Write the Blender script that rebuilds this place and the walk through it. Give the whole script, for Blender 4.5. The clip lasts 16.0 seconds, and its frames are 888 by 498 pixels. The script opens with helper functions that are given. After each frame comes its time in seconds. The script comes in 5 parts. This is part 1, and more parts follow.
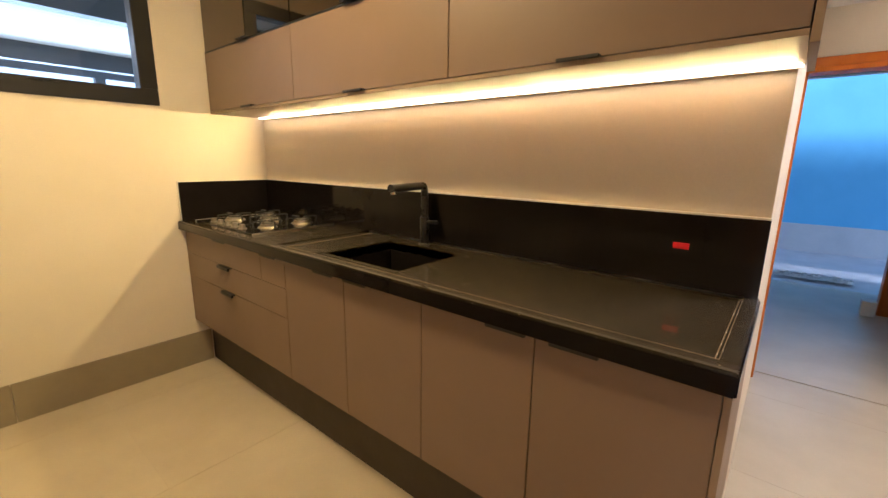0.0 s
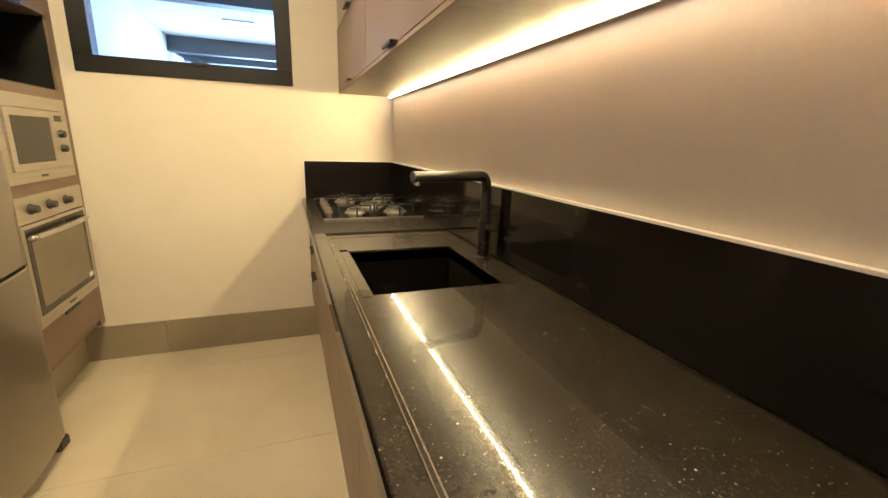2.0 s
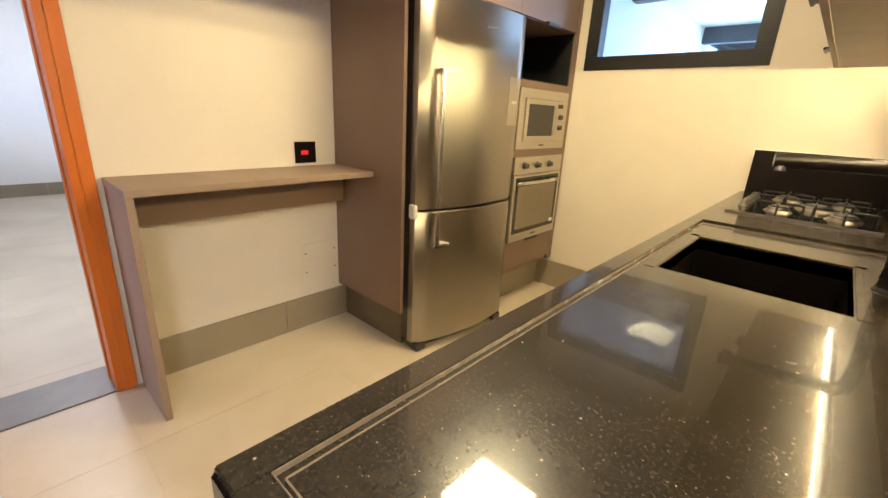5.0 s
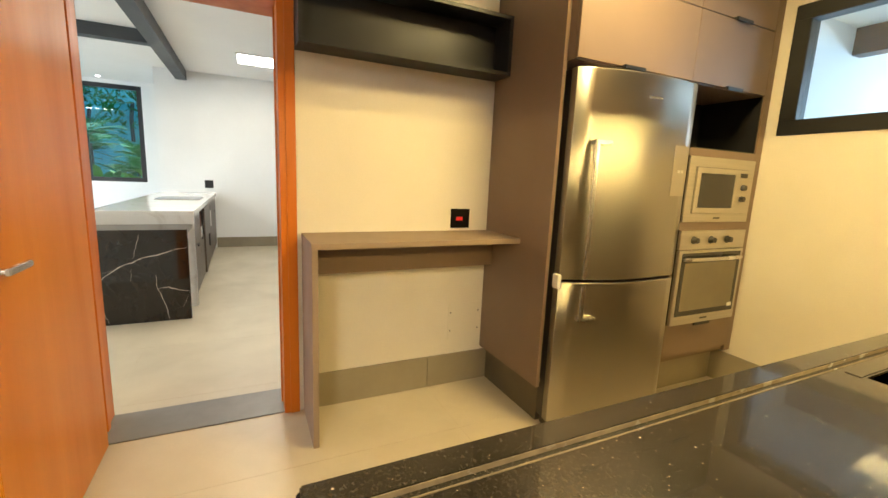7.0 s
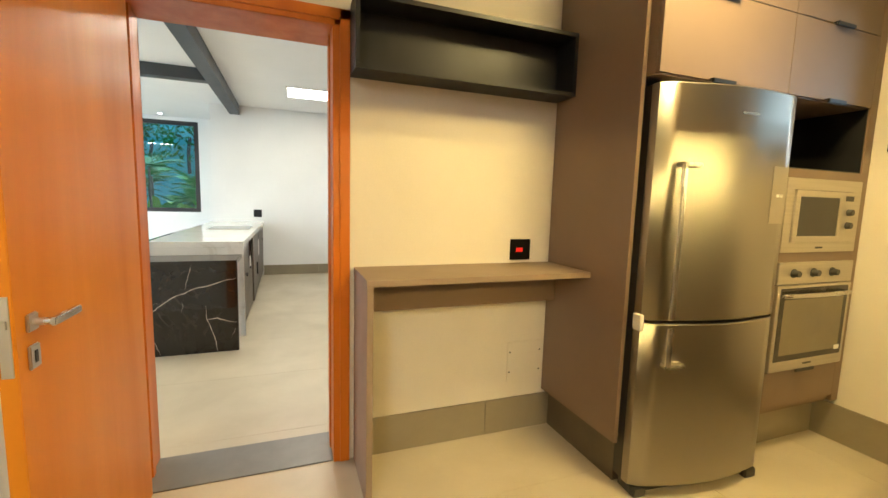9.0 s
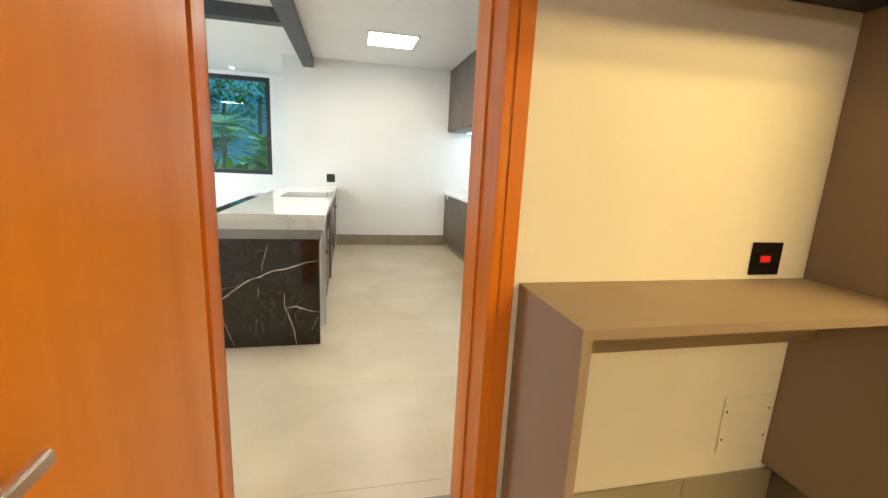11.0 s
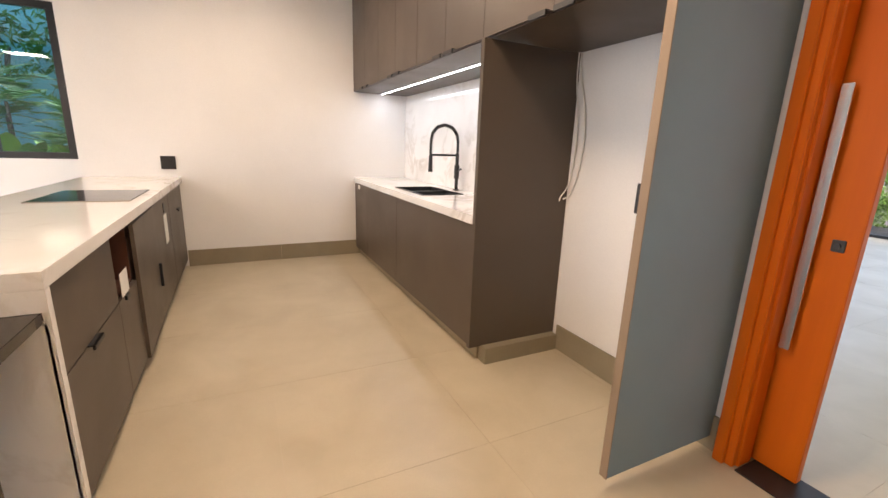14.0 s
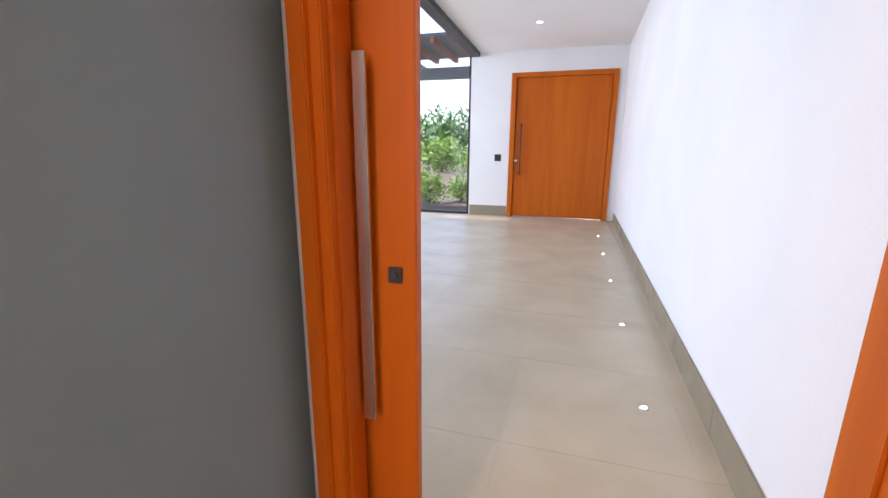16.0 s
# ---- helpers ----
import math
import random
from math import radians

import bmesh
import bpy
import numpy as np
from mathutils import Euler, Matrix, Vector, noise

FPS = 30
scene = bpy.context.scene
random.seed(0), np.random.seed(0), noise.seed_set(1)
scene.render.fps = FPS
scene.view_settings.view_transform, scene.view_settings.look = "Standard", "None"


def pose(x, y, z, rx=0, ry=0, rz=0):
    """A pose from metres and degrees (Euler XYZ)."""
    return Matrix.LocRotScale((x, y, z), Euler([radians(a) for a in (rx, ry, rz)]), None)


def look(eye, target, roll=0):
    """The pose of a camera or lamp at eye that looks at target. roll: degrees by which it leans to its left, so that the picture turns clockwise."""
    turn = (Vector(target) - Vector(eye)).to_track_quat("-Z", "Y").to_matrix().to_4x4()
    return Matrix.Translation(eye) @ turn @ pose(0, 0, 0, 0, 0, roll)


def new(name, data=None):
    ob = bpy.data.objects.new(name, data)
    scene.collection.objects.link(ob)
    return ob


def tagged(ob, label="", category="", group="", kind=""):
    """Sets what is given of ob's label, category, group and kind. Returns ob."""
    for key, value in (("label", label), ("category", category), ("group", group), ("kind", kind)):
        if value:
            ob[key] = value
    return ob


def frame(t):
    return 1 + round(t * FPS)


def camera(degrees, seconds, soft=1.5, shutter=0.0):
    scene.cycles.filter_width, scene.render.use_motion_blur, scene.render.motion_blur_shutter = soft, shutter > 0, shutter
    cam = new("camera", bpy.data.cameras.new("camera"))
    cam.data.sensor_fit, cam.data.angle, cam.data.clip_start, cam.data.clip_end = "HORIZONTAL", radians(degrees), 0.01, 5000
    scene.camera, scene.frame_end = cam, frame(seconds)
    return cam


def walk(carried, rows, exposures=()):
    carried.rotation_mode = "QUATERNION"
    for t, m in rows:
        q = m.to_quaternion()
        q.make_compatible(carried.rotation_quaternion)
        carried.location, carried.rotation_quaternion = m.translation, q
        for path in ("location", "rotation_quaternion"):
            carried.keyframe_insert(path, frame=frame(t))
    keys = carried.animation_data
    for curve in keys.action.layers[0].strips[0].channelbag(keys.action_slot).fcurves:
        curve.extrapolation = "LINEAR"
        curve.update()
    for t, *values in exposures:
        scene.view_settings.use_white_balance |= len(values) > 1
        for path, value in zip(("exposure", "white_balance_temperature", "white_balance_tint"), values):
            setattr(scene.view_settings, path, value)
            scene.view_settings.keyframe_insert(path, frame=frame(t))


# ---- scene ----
cam = camera(93.5, 16.0)
PATH = [
    (0, (0.232, 0.037, 1.385), (1.741, 1.28, 0.964), 0.8),
    (0.5, (0.459, 0.079, 1.378), (1.848, 1.458, 0.965), 1.3),
    (1, (0.727, 0.081, 1.366), (1.939, 1.614, 0.938), 1.6),
    (1.5, (0.919, 0.092, 1.37), (1.901, 1.771, 0.906), 1.7),
    (2, (1.089, 0.100, 1.366), (1.776, 1.912, 0.872), 1.9),
    (2.5, (1.202, 0.048, 1.365), (1.563, 1.942, 0.834), 2.2),
    (3, (1.3, 0.015, 1.385), (1.286, 1.929, 0.805), 2.5),
    (3.5, (1.404, -0.05, 1.409), (1.018, 1.819, 0.813), 2.6),
    (4, (1.493, -0.077, 1.396), (0.757, 1.684, 0.797), 2.7),
    (4.5, (1.551, -0.043, 1.37), (0.516, 1.555, 0.759), 2.8),
    (5, (1.568, -0.03, 1.331), (0.289, 1.379, 0.716), 2.9),
    (5.2, (1.583, -0.026, 1.334), (0.217, 1.298, 0.716), 2.8),
    (6.35, (1.606, -0.012, 1.326), (-0.062, 1.036, 0.88), 2.6),
    (7.5, (1.629, 0.038, 1.333), (-0.208, 0.783, 1.067), 2.3),
    (8, (1.619, 0.026, 1.338), (-0.235, 0.746, 1.127), 2.2),
    (10.5, (0.757, -0.16, 1.359), (-1.131, 0.394, 1.001), 1.9),
    (11, (0.504, -0.236, 1.363), (-1.405, 0.206, 0.962), 2.8),
    (11.5, (0.136, -0.268, 1.36), (-1.789, 0.042, 0.915), 2.8),
    (12, (-0.27, -0.246, 1.326), (-2.202, -0.029, 0.858), 2.8),
    (12.5, (-0.613, -0.194, 1.351), (-2.543, -0.006, 0.86), 2.4),
    (13, (-0.943, -0.139, 1.333), (-2.86, 0.139, 0.835), 2.4),
    (13.5, (-1.222, -0.003, 1.308), (-3.097, 0.493, 0.818), 2.3),
    (14, (-1.41, 0.096, 1.296), (-3.154, 0.952, 0.821), 2.0),
    (14.5, (-1.52, 0.212, 1.28), (-3.018, 1.453, 0.814), 1.6),
    (15, (-1.608, 0.411, 1.276), (-2.775, 1.974, 0.831), 1.4),
    (15.5, (-1.656, 0.667, 1.303), (-2.49, 2.43, 0.862), 0.7),
    (16, (-1.681, 1.027, 1.318), (-2.231, 2.897, 0.872), 0.5),
]
EXPOSURES = [(0, 1.78, 5350, 20), (1, 1.83, 5600, 20), (1.5, 1.86, 4900, 18), (2, 1.9, 4850, 17), (3, 2.08, 4650, 19), (4, 2.02, 4250, 14), (5, 2.0, 4850, 16), (7.5, 1.98, 5750, 3), (11, 1.93, 5750, 5), (12, 1.76, 6200, 12), (13, 1.65, 6900, 22), (14, 1.75, 7000, 24), (14.5, 1.65, 7400, 29), (15, 1.68, 7250, 31), (16, 1.68, 6750, 30)]
walk(cam, [(t, look(eye, target, roll)) for t, eye, target, roll in PATH], EXPOSURES)

# ---- world, sun, large lights ----
world = bpy.data.worlds.new("world")
scene.world = world
world.use_nodes = True
wn = world.node_tree
sky = wn.nodes.new("ShaderNodeTexSky")
sky.sky_type = "NISHITA"
sky.sun_disc = False
sky.sun_elevation = radians(69)
sky.sun_rotation = radians(-75)
wn.links.new(sky.outputs[0], wn.nodes["Background"].inputs[0])
wn.nodes["Background"].inputs[1].default_value = 0.15
sun_data = bpy.data.lights.new("sun", "SUN")
sun_data.energy = 3.5
sun_data.angle = radians(10)
sun_data.color = (1.0, 0.95, 0.88)
sun = new("sun", sun_data)
sun.matrix_world = look((0, 0, 20), (7.5, -2, 0))


def area(name, place, turn, sx, sy, watts, color):
    d = bpy.data.lights.new(name, "AREA")
    d.shape, d.size, d.size_y, d.energy, d.color = "RECTANGLE", sx, sy, watts, color
    o = new(name, d)
    o.matrix_world = pose(*place, *turn)
    return o


WARM = (1.0, 0.675, 0.21)
NEUTRAL = (1.0, 0.86, 0.67)
SOFT = (1.0, 0.81, 0.56)
COOL = (0.80, 0.92, 1.0)
DAY = (0.62, 0.82, 1.0)
DOWN = (0, 0, 0)
area("strip_light_a", (1.7475, 1.46, 1.6435), (0, 80, 0), 0.007, 2.76, 8, WARM)
area("panel_light_a", (0.54, 1.60, 2.735), DOWN, 0.40, 0.40, 15, WARM)
# unseen lobby lamp, added because the floor below is brightly lit
area("panel_light_f", (2.6, -0.95, 2.735), DOWN, 0.45, 0.45, 16, NEUTRAL)
area("panel_light_b", (-4.97, 0.26, 2.775), DOWN, 0.6, 0.6, 4.5, SOFT)
# unseen lamp, added to brighten the open kitchen floor
area("fill_light_c", (-2.58, 0.28, 2.775), DOWN, 0.6, 0.6, 10.5, SOFT)
area("panel_light_d", (-6.3, -3.5, 2.775), DOWN, 0.6, 0.6, 15, NEUTRAL)
# unseen lamp, added as fill from the living side
area("fill_light_e", (-3.2, -3.5, 2.775), DOWN, 0.6, 0.6, 27, NEUTRAL)
area("strip_light_b", (-4.85, 1.62, 1.838), DOWN, 2.7, 0.02, 2.6, COOL)
area("daylight_living", (-4.1, -5.95, 1.35), (90, 0, 0), 6.0, 2.3, 38, DAY)
area("daylight_porch", (3.0, 10.3, 1.3), (106, 0, 180), 6.0, 1.8, 190, DAY)
area("porch_lamp", (0.6, 7.0, 2.83), DOWN, 0.4, 0.3, 8, (1, 0.97, 0.92))
area("daylight_hall", (-8.4, 6.2, 2.2), (90, 0, -90), 6.5, 3.8, 150, (0.62, 0.83, 1.0))


# ---- materials ----
def nodes_of(name):
    m = bpy.data.materials.new(name)
    m.use_nodes = True
    t = m.node_tree
    return m, t, t.nodes["Principled BSDF"]


def coords(t, scale=(1, 1, 1)):
    g = t.nodes.new("ShaderNodeNewGeometry")
    mp = t.nodes.new("ShaderNodeMapping")
    mp.inputs["Scale"].default_value = scale
    t.links.new(g.outputs["Position"], mp.inputs[0])
    return mp.outputs[0]


def noise_tex(t, co, scale, detail=4.0, rough=0.55, distortion=0.0):
    n = t.nodes.new("ShaderNodeTexNoise")
    n.inputs["Scale"].default_value = scale
    n.inputs["Detail"].default_value = detail
    n.inputs["Roughness"].default_value = rough
    n.inputs["Distortion"].default_value = distortion
    t.links.new(co, n.inputs["Vector"])
    return n.outputs[0]


def ramp(t, value, stops):
    r = t.nodes.new("ShaderNodeValToRGB")
    e = r.color_ramp.elements
    while len(e) < len(stops):
        e.new(0.5)
    for k, (p, c) in enumerate(stops):
        e[k].position = p
        e[k].color = (*c, 1) if len(c) == 3 else c
    t.links.new(value, r.inputs[0])
    return r.outputs[0]


def mix(t, fac, a, b, mode="MIX"):
    n = t.nodes.new("ShaderNodeMix")
    n.data_type = "RGBA"
    n.blend_type = mode
    for sock, v in ((n.inputs[0], fac), (n.inputs[6], a), (n.inputs[7], b)):
        if isinstance(v, (int, float)):
            sock.default_value = v
        elif isinstance(v, tuple):
            sock.default_value = (*v, 1)
        else:
            t.links.new(v, sock)
    return n.outputs[2]


def to_range(t, value, lo, hi, a=0.3, b=0.7):
    n = t.nodes.new("ShaderNodeMapRange")
    n.inputs[1].default_value, n.inputs[2].default_value = a, b
    n.inputs[3].default_value, n.inputs[4].default_value = lo, hi
    t.links.new(value, n.inputs[0])
    return n.outputs[0]


def bump(t, bsdf, height, strength, distance=0.002):
    n = t.nodes.new("ShaderNodeBump")
    n.inputs["Strength"].default_value = strength
    n.inputs["Distance"].default_value = distance
    t.links.new(height, n.inputs["Height"])
    t.links.new(n.outputs[0], bsdf.inputs["Normal"])


def surface(name, c1, c2, scale=6.0, rough=(0.4, 0.55), stretch=(1, 1, 1), fine=60.0, relief=0.15, metallic=0.0, spec=0.5, detail=5.0, vary=0.0):
    """Two-scale mottled surface: broad tone from c1 to c2, fine grain and relief."""
    m, t, b = nodes_of(name)
    co = coords(t, stretch)
    broad = noise_tex(t, co, scale, detail, 0.55, 0.3)
    grain = noise_tex(t, co, fine, 3.0, 0.6)
    col = mix(t, to_range(t, broad, 0, 1), c1, c2)
    col = mix(t, to_range(t, grain, 0.0, 0.25), col, tuple(v * 0.8 for v in c1))
    if vary:
        oi = t.nodes.new("ShaderNodeObjectInfo")
        f = to_range(t, oi.outputs["Random"], 0.0, vary, 0, 1)
        col = mix(t, f, col, tuple(v * 0.75 for v in c1))
    t.links.new(col, b.inputs["Base Color"])
    t.links.new(to_range(t, broad, rough[0], rough[1]), b.inputs["Roughness"])
    b.inputs["Metallic"].default_value = metallic
    b.inputs["Specular IOR Level"].default_value = spec
    if relief:
        bump(t, b, grain, relief)
    return m


def metal(name, c, rough):
    """Plain satin metal with faint, broad roughness changes."""
    m, t, b = nodes_of(name)
    b.inputs["Base Color"].default_value = (*c, 1)
    b.inputs["Metallic"].default_value = 1.0
    co = coords(t, (1, 1, 0.15))
    t.links.new(to_range(t, noise_tex(t, co, 3, 2), rough - 0.02, rough + 0.03), b.inputs["Roughness"])
    return m


def glowing(name, color, strength):
    m, t, b = nodes_of(name)
    b.inputs["Base Color"].default_value = (*color, 1)
    b.inputs["Emission Color"].default_value = (*color, 1)
    b.inputs["Emission Strength"].default_value = strength
    return m


def glass_mat(name, tint=(1, 1, 1), gloss=0.02, weight=0.10):
    """Thin clear pane: mostly see-through, with a mirror share."""
    m = bpy.data.materials.new(name)
    m.use_nodes = True
    t = m.node_tree
    t.nodes.clear()
    out = t.nodes.new("ShaderNodeOutputMaterial")
    tr = t.nodes.new("ShaderNodeBsdfTransparent")
    tr.inputs[0].default_value = (*tint, 1)
    gl = t.nodes.new("ShaderNodeBsdfGlossy")
    gl.inputs["Roughness"].default_value = gloss
    fr = t.nodes.new("ShaderNodeFresnel")
    fr.inputs[0].default_value = 1.5
    ad = t.nodes.new("ShaderNodeMath")
    ad.operation = "ADD"
    ad.use_clamp = True
    ad.inputs[1].default_value = weight
    t.links.new(fr.outputs[0], ad.inputs[0])
    mx = t.nodes.new("ShaderNodeMixShader")
    t.links.new(ad.outputs[0], mx.inputs[0])
    t.links.new(tr.outputs[0], mx.inputs[1])
    t.links.new(gl.outputs[0], mx.inputs[2])
    t.links.new(mx.outputs[0], out.inputs[0])
    return m


PLASTER = surface("plaster_cream", (0.72, 0.655, 0.545), (0.66, 0.595, 0.485), 1.6, (0.7, 0.85), fine=140, relief=0.08)
PLASTER_W = surface("plaster_white", (0.82, 0.81, 0.79), (0.77, 0.76, 0.74), 1.3, (0.65, 0.8), fine=140, relief=0.06)
CEIL = surface("ceiling_paint", (0.84, 0.83, 0.81), (0.80, 0.79, 0.77), 1.0, (0.8, 0.9), fine=120, relief=0.03)
TILE = surface("cement_tile", (0.55, 0.475, 0.345), (0.435, 0.367, 0.255), 2.0, (0.30, 0.37), fine=90, relief=0.0, detail=4, vary=0.15)
TILE_BASE = surface("baseboard_tile", (0.29, 0.245, 0.165), (0.235, 0.195, 0.13), 3.0, (0.3, 0.45), fine=45, relief=0.05, detail=8, vary=0.1)
# plinth darkened in colour for the shade under the cabinet doors
PLINTH_SHADED = surface("shaded_plinth", (0.055, 0.040, 0.026), (0.045, 0.033, 0.021), 3.0, (0.5, 0.6), fine=60, relief=0.05)
# skirting tile again, with the recess shade under the panel in its colour
PLINTH_TILE_SHADED = surface("shaded_stoneware", (0.12, 0.095, 0.058), (0.09, 0.07, 0.042), 3.0, (0.35, 0.5), fine=45, relief=0.05, detail=8)
GROUT = surface("grout", (0.55, 0.475, 0.36), (0.49, 0.42, 0.31), 9, (0.8, 0.9), fine=200)
TAUPE = surface("taupe_laminate", (0.21, 0.145, 0.098), (0.19, 0.13, 0.087), 2.0, (0.42, 0.5), fine=420, relief=0.10)
TAUPE_IN = surface("taupe_edge", (0.27, 0.195, 0.13), (0.25, 0.18, 0.12), 3.0, (0.5, 0.6), fine=300, relief=0.05)
# grey laminate with the blue of the hall daylight mixed into its colour
BLUEGREY = surface("grey_laminate_daylit", (0.19, 0.275, 0.315), (0.175, 0.255, 0.29), 2.0, (0.4, 0.5), fine=380, relief=0.22)
CHARCOAL = surface("brown_grey_laminate", (0.092, 0.068, 0.050), (0.083, 0.061, 0.045), 2.0, (0.38, 0.48), fine=380, relief=0.15)
BLACK = surface("black_aluminium", (0.012, 0.012, 0.013), (0.018, 0.018, 0.018), 12, (0.35, 0.45), fine=200, relief=0.03)
BLACK_BOARD = surface("black_board", (0.010, 0.010, 0.011), (0.014, 0.013, 0.013), 6, (0.4, 0.5), fine=200, relief=0.03)
STEELGREY = surface("dark_steel_beam", (0.045, 0.05, 0.055), (0.06, 0.065, 0.07), 4, (0.45, 0.55), fine=90, relief=0.05)
WOOD = surface("orange_wood", (0.57, 0.165, 0.005), (0.45, 0.11, 0.003), 2.2, (0.32, 0.45), (4, 4, 0.35), fine=26, relief=0.04, detail=7, spec=0.35)
WOOD_LEAF = surface("orange_veneer", (0.62, 0.225, 0.005), (0.51, 0.16, 0.003), 1.6, (0.30, 0.42), (3, 3, 0.3), fine=20, relief=0.03, detail=7, spec=0.25)
# same wood as WOOD, reddened to offset the cooler light at these doors
WOOD_RED = surface("orange_wood_hall_light", (0.61, 0.13, 0.004), (0.49, 0.088, 0.0025), 2.0, (0.36, 0.5), (3.5, 3.5, 0.3), fine=26, relief=0.05, detail=8, spec=0.22)
CHROME = metal("brushed_nickel", (0.62, 0.60, 0.56), 0.26)
STEEL = metal("brushed_steel", (0.36, 0.33, 0.285), 0.33)
STEEL_PANEL = metal("smooth_steel", (0.50, 0.465, 0.41), 0.28)
STEEL_LIGHT = surface("satin_steel", (0.58, 0.53, 0.45), (0.52, 0.475, 0.40), 2, (0.34, 0.42), (1, 1, 40), fine=30, relief=0.02, metallic=0.85)
PLASTIC_D = surface("dark_plastic", (0.04, 0.037, 0.033), (0.05, 0.046, 0.04), 8, (0.4, 0.5), fine=150, relief=0.05)
PLASTIC_W = surface("white_plastic", (0.75, 0.73, 0.68), (0.70, 0.68, 0.63), 8, (0.4, 0.5), fine=150, relief=0.02)
RED = surface("red_socket", (0.75, 0.02, 0.02), (0.65, 0.015, 0.015), 20, (0.3, 0.4), fine=200, relief=0.02)
PAPER = surface("white_label", (0.78, 0.76, 0.70), (0.73, 0.71, 0.66), 12, (0.6, 0.7), fine=200, relief=0.02)
THRESH = surface("grey_threshold_stone", (0.20, 0.19, 0.175), (0.16, 0.15, 0.14), 5, (0.3, 0.4), fine=80, relief=0.04)
TAP_BLACK = surface("matt_black_tap", (0.012, 0.011, 0.010), (0.018, 0.016, 0.014), 20, (0.25, 0.34), fine=200, relief=0.02)
OVEN_GLASS = surface("dark_oven_glass", (0.03, 0.026, 0.02), (0.035, 0.03, 0.024), 4, (0.05, 0.09), fine=200, relief=0.0)
HOB_GLASS = surface("black_hob_glass", (0.010, 0.010, 0.010), (0.014, 0.013, 0.012), 4, (0.04, 0.07), fine=200, relief=0.0)
SPLASH = surface("polished_black_stone", (0.008, 0.0065, 0.006), (0.012, 0.010, 0.009), 5, (0.05, 0.09), fine=300, relief=0.0, spec=0.15)
INDUCT = surface("induction_glass", (0.03, 0.03, 0.03), (0.035, 0.035, 0.035), 4, (0.06, 0.1), fine=100, relief=0.0)
RUST = surface("roof_timber", (0.30, 0.10, 0.05), (0.22, 0.07, 0.035), 5, (0.6, 0.7), (1, 6, 6), fine=30, relief=0.1)
YARD = surface("yard_paving", (0.42, 0.43, 0.43), (0.34, 0.35, 0.36), 2, (0.5, 0.7), fine=40)
# wall tone also holds the teal cast of daylight and pane reflections
BLUEWALL = surface("garden_wall_teal_cast", (0.20, 0.58, 0.60), (0.14, 0.46, 0.49), 1.6, (0.6, 0.8), fine=40, relief=0.1)
SOIL = surface("soil", (0.06, 0.045, 0.03), (0.09, 0.07, 0.05), 6, (0.8, 0.9), fine=40, relief=0.5)
# blue of the sky light on the yard wall, given as base colour
YARD_DAYLIT = surface("yard_wall_daylit", (0.10, 0.34, 0.56), (0.085, 0.30, 0.50), 1.2, (0.6, 0.8), fine=60)
PALE = surface("pale_concrete", (0.12, 0.25, 0.31), (0.09, 0.20, 0.26), 2, (0.6, 0.8), fine=50)
INTERIOR = surface("cabinet_interior", (0.10, 0.035, 0.02), (0.08, 0.03, 0.018), 6, (0.5, 0.6), fine=100)


def granite():
    m, t, b = nodes_of("black_granite_leathered")
    co = coords(t)
    broad = noise_tex(t, co, 2.6, 6, 0.6, 0.6)
    cloud = noise_tex(t, co, 22, 6, 0.75, 0.4)
    grit = noise_tex(t, co, 190, 3, 0.7)
    base = mix(t, to_range(t, broad, 0, 1), (0.013, 0.011, 0.008), (0.026, 0.021, 0.015))
    base = mix(t, to_range(t, cloud, 0, 0.22, 0.40, 0.80), base, (0.085, 0.066, 0.042))
    base = mix(t, to_range(t, grit, 0, 0.40, 0.54, 0.74), base, (0.11, 0.085, 0.05))
    # sparse mineral flecks in two sizes
    for size, low, tint in ((110, 0.96, (0.50, 0.42, 0.30)), (190, 0.90, (0.36, 0.28, 0.17))):
        v = t.nodes.new("ShaderNodeTexVoronoi")
        v.inputs["Scale"].default_value = size
        t.links.new(co, v.inputs["Vector"])
        dot = ramp(t, v.outputs["Distance"], [(0.0, (1, 1, 1)), (0.13, (0.8, 0.8, 0.8)), (0.22, (0, 0, 0))])
        sep = t.nodes.new("ShaderNodeSeparateColor")
        t.links.new(v.outputs["Color"], sep.inputs[0])
        pick = ramp(t, sep.outputs[0], [(low, (0, 0, 0)), (low + 0.03, (1, 1, 1))])
        base = mix(t, mix(t, 1.0, dot, pick, "MULTIPLY"), base, tint)
    t.links.new(base, b.inputs["Base Color"])
    t.links.new(to_range(t, cloud, 0.20, 0.28, 0.3, 0.7), b.inputs["Roughness"])
    b.inputs["Specular IOR Level"].default_value = 0.25
    b.inputs["Coat Weight"].default_value = 0.5
    b.inputs["Coat Roughness"].default_value = 0.035
    b.inputs["Coat IOR"].default_value = 1.5
    return m


def marble(name, base1, base2, vein, scale, sharp=0.06, rough=0.08):
    m, t, b = nodes_of(name)
    co = coords(t, (1, 1, 1))
    w = noise_tex(t, co, scale, 7, 0.6, 1.6)
    v = ramp(t, w, [(0.0, (0, 0, 0)), (0.5 - sharp, (0, 0, 0)), (0.5, (1, 1, 1)), (0.5 + sharp, (0, 0, 0))])
    mask = ramp(t, noise_tex(t, co, scale * 0.7, 3), [(0.45, (0, 0, 0)), (0.65, (1, 1, 1))])
    fac = mix(t, 1.0, v, mask, "MULTIPLY")
    cloud = noise_tex(t, co, scale * 1.7, 4)
    base = mix(t, to_range(t, cloud, 0, 1), base1, base2)
    t.links.new(mix(t, fac, base, vein), b.inputs["Base Color"])
    b.inputs["Roughness"].default_value = rough
    return m


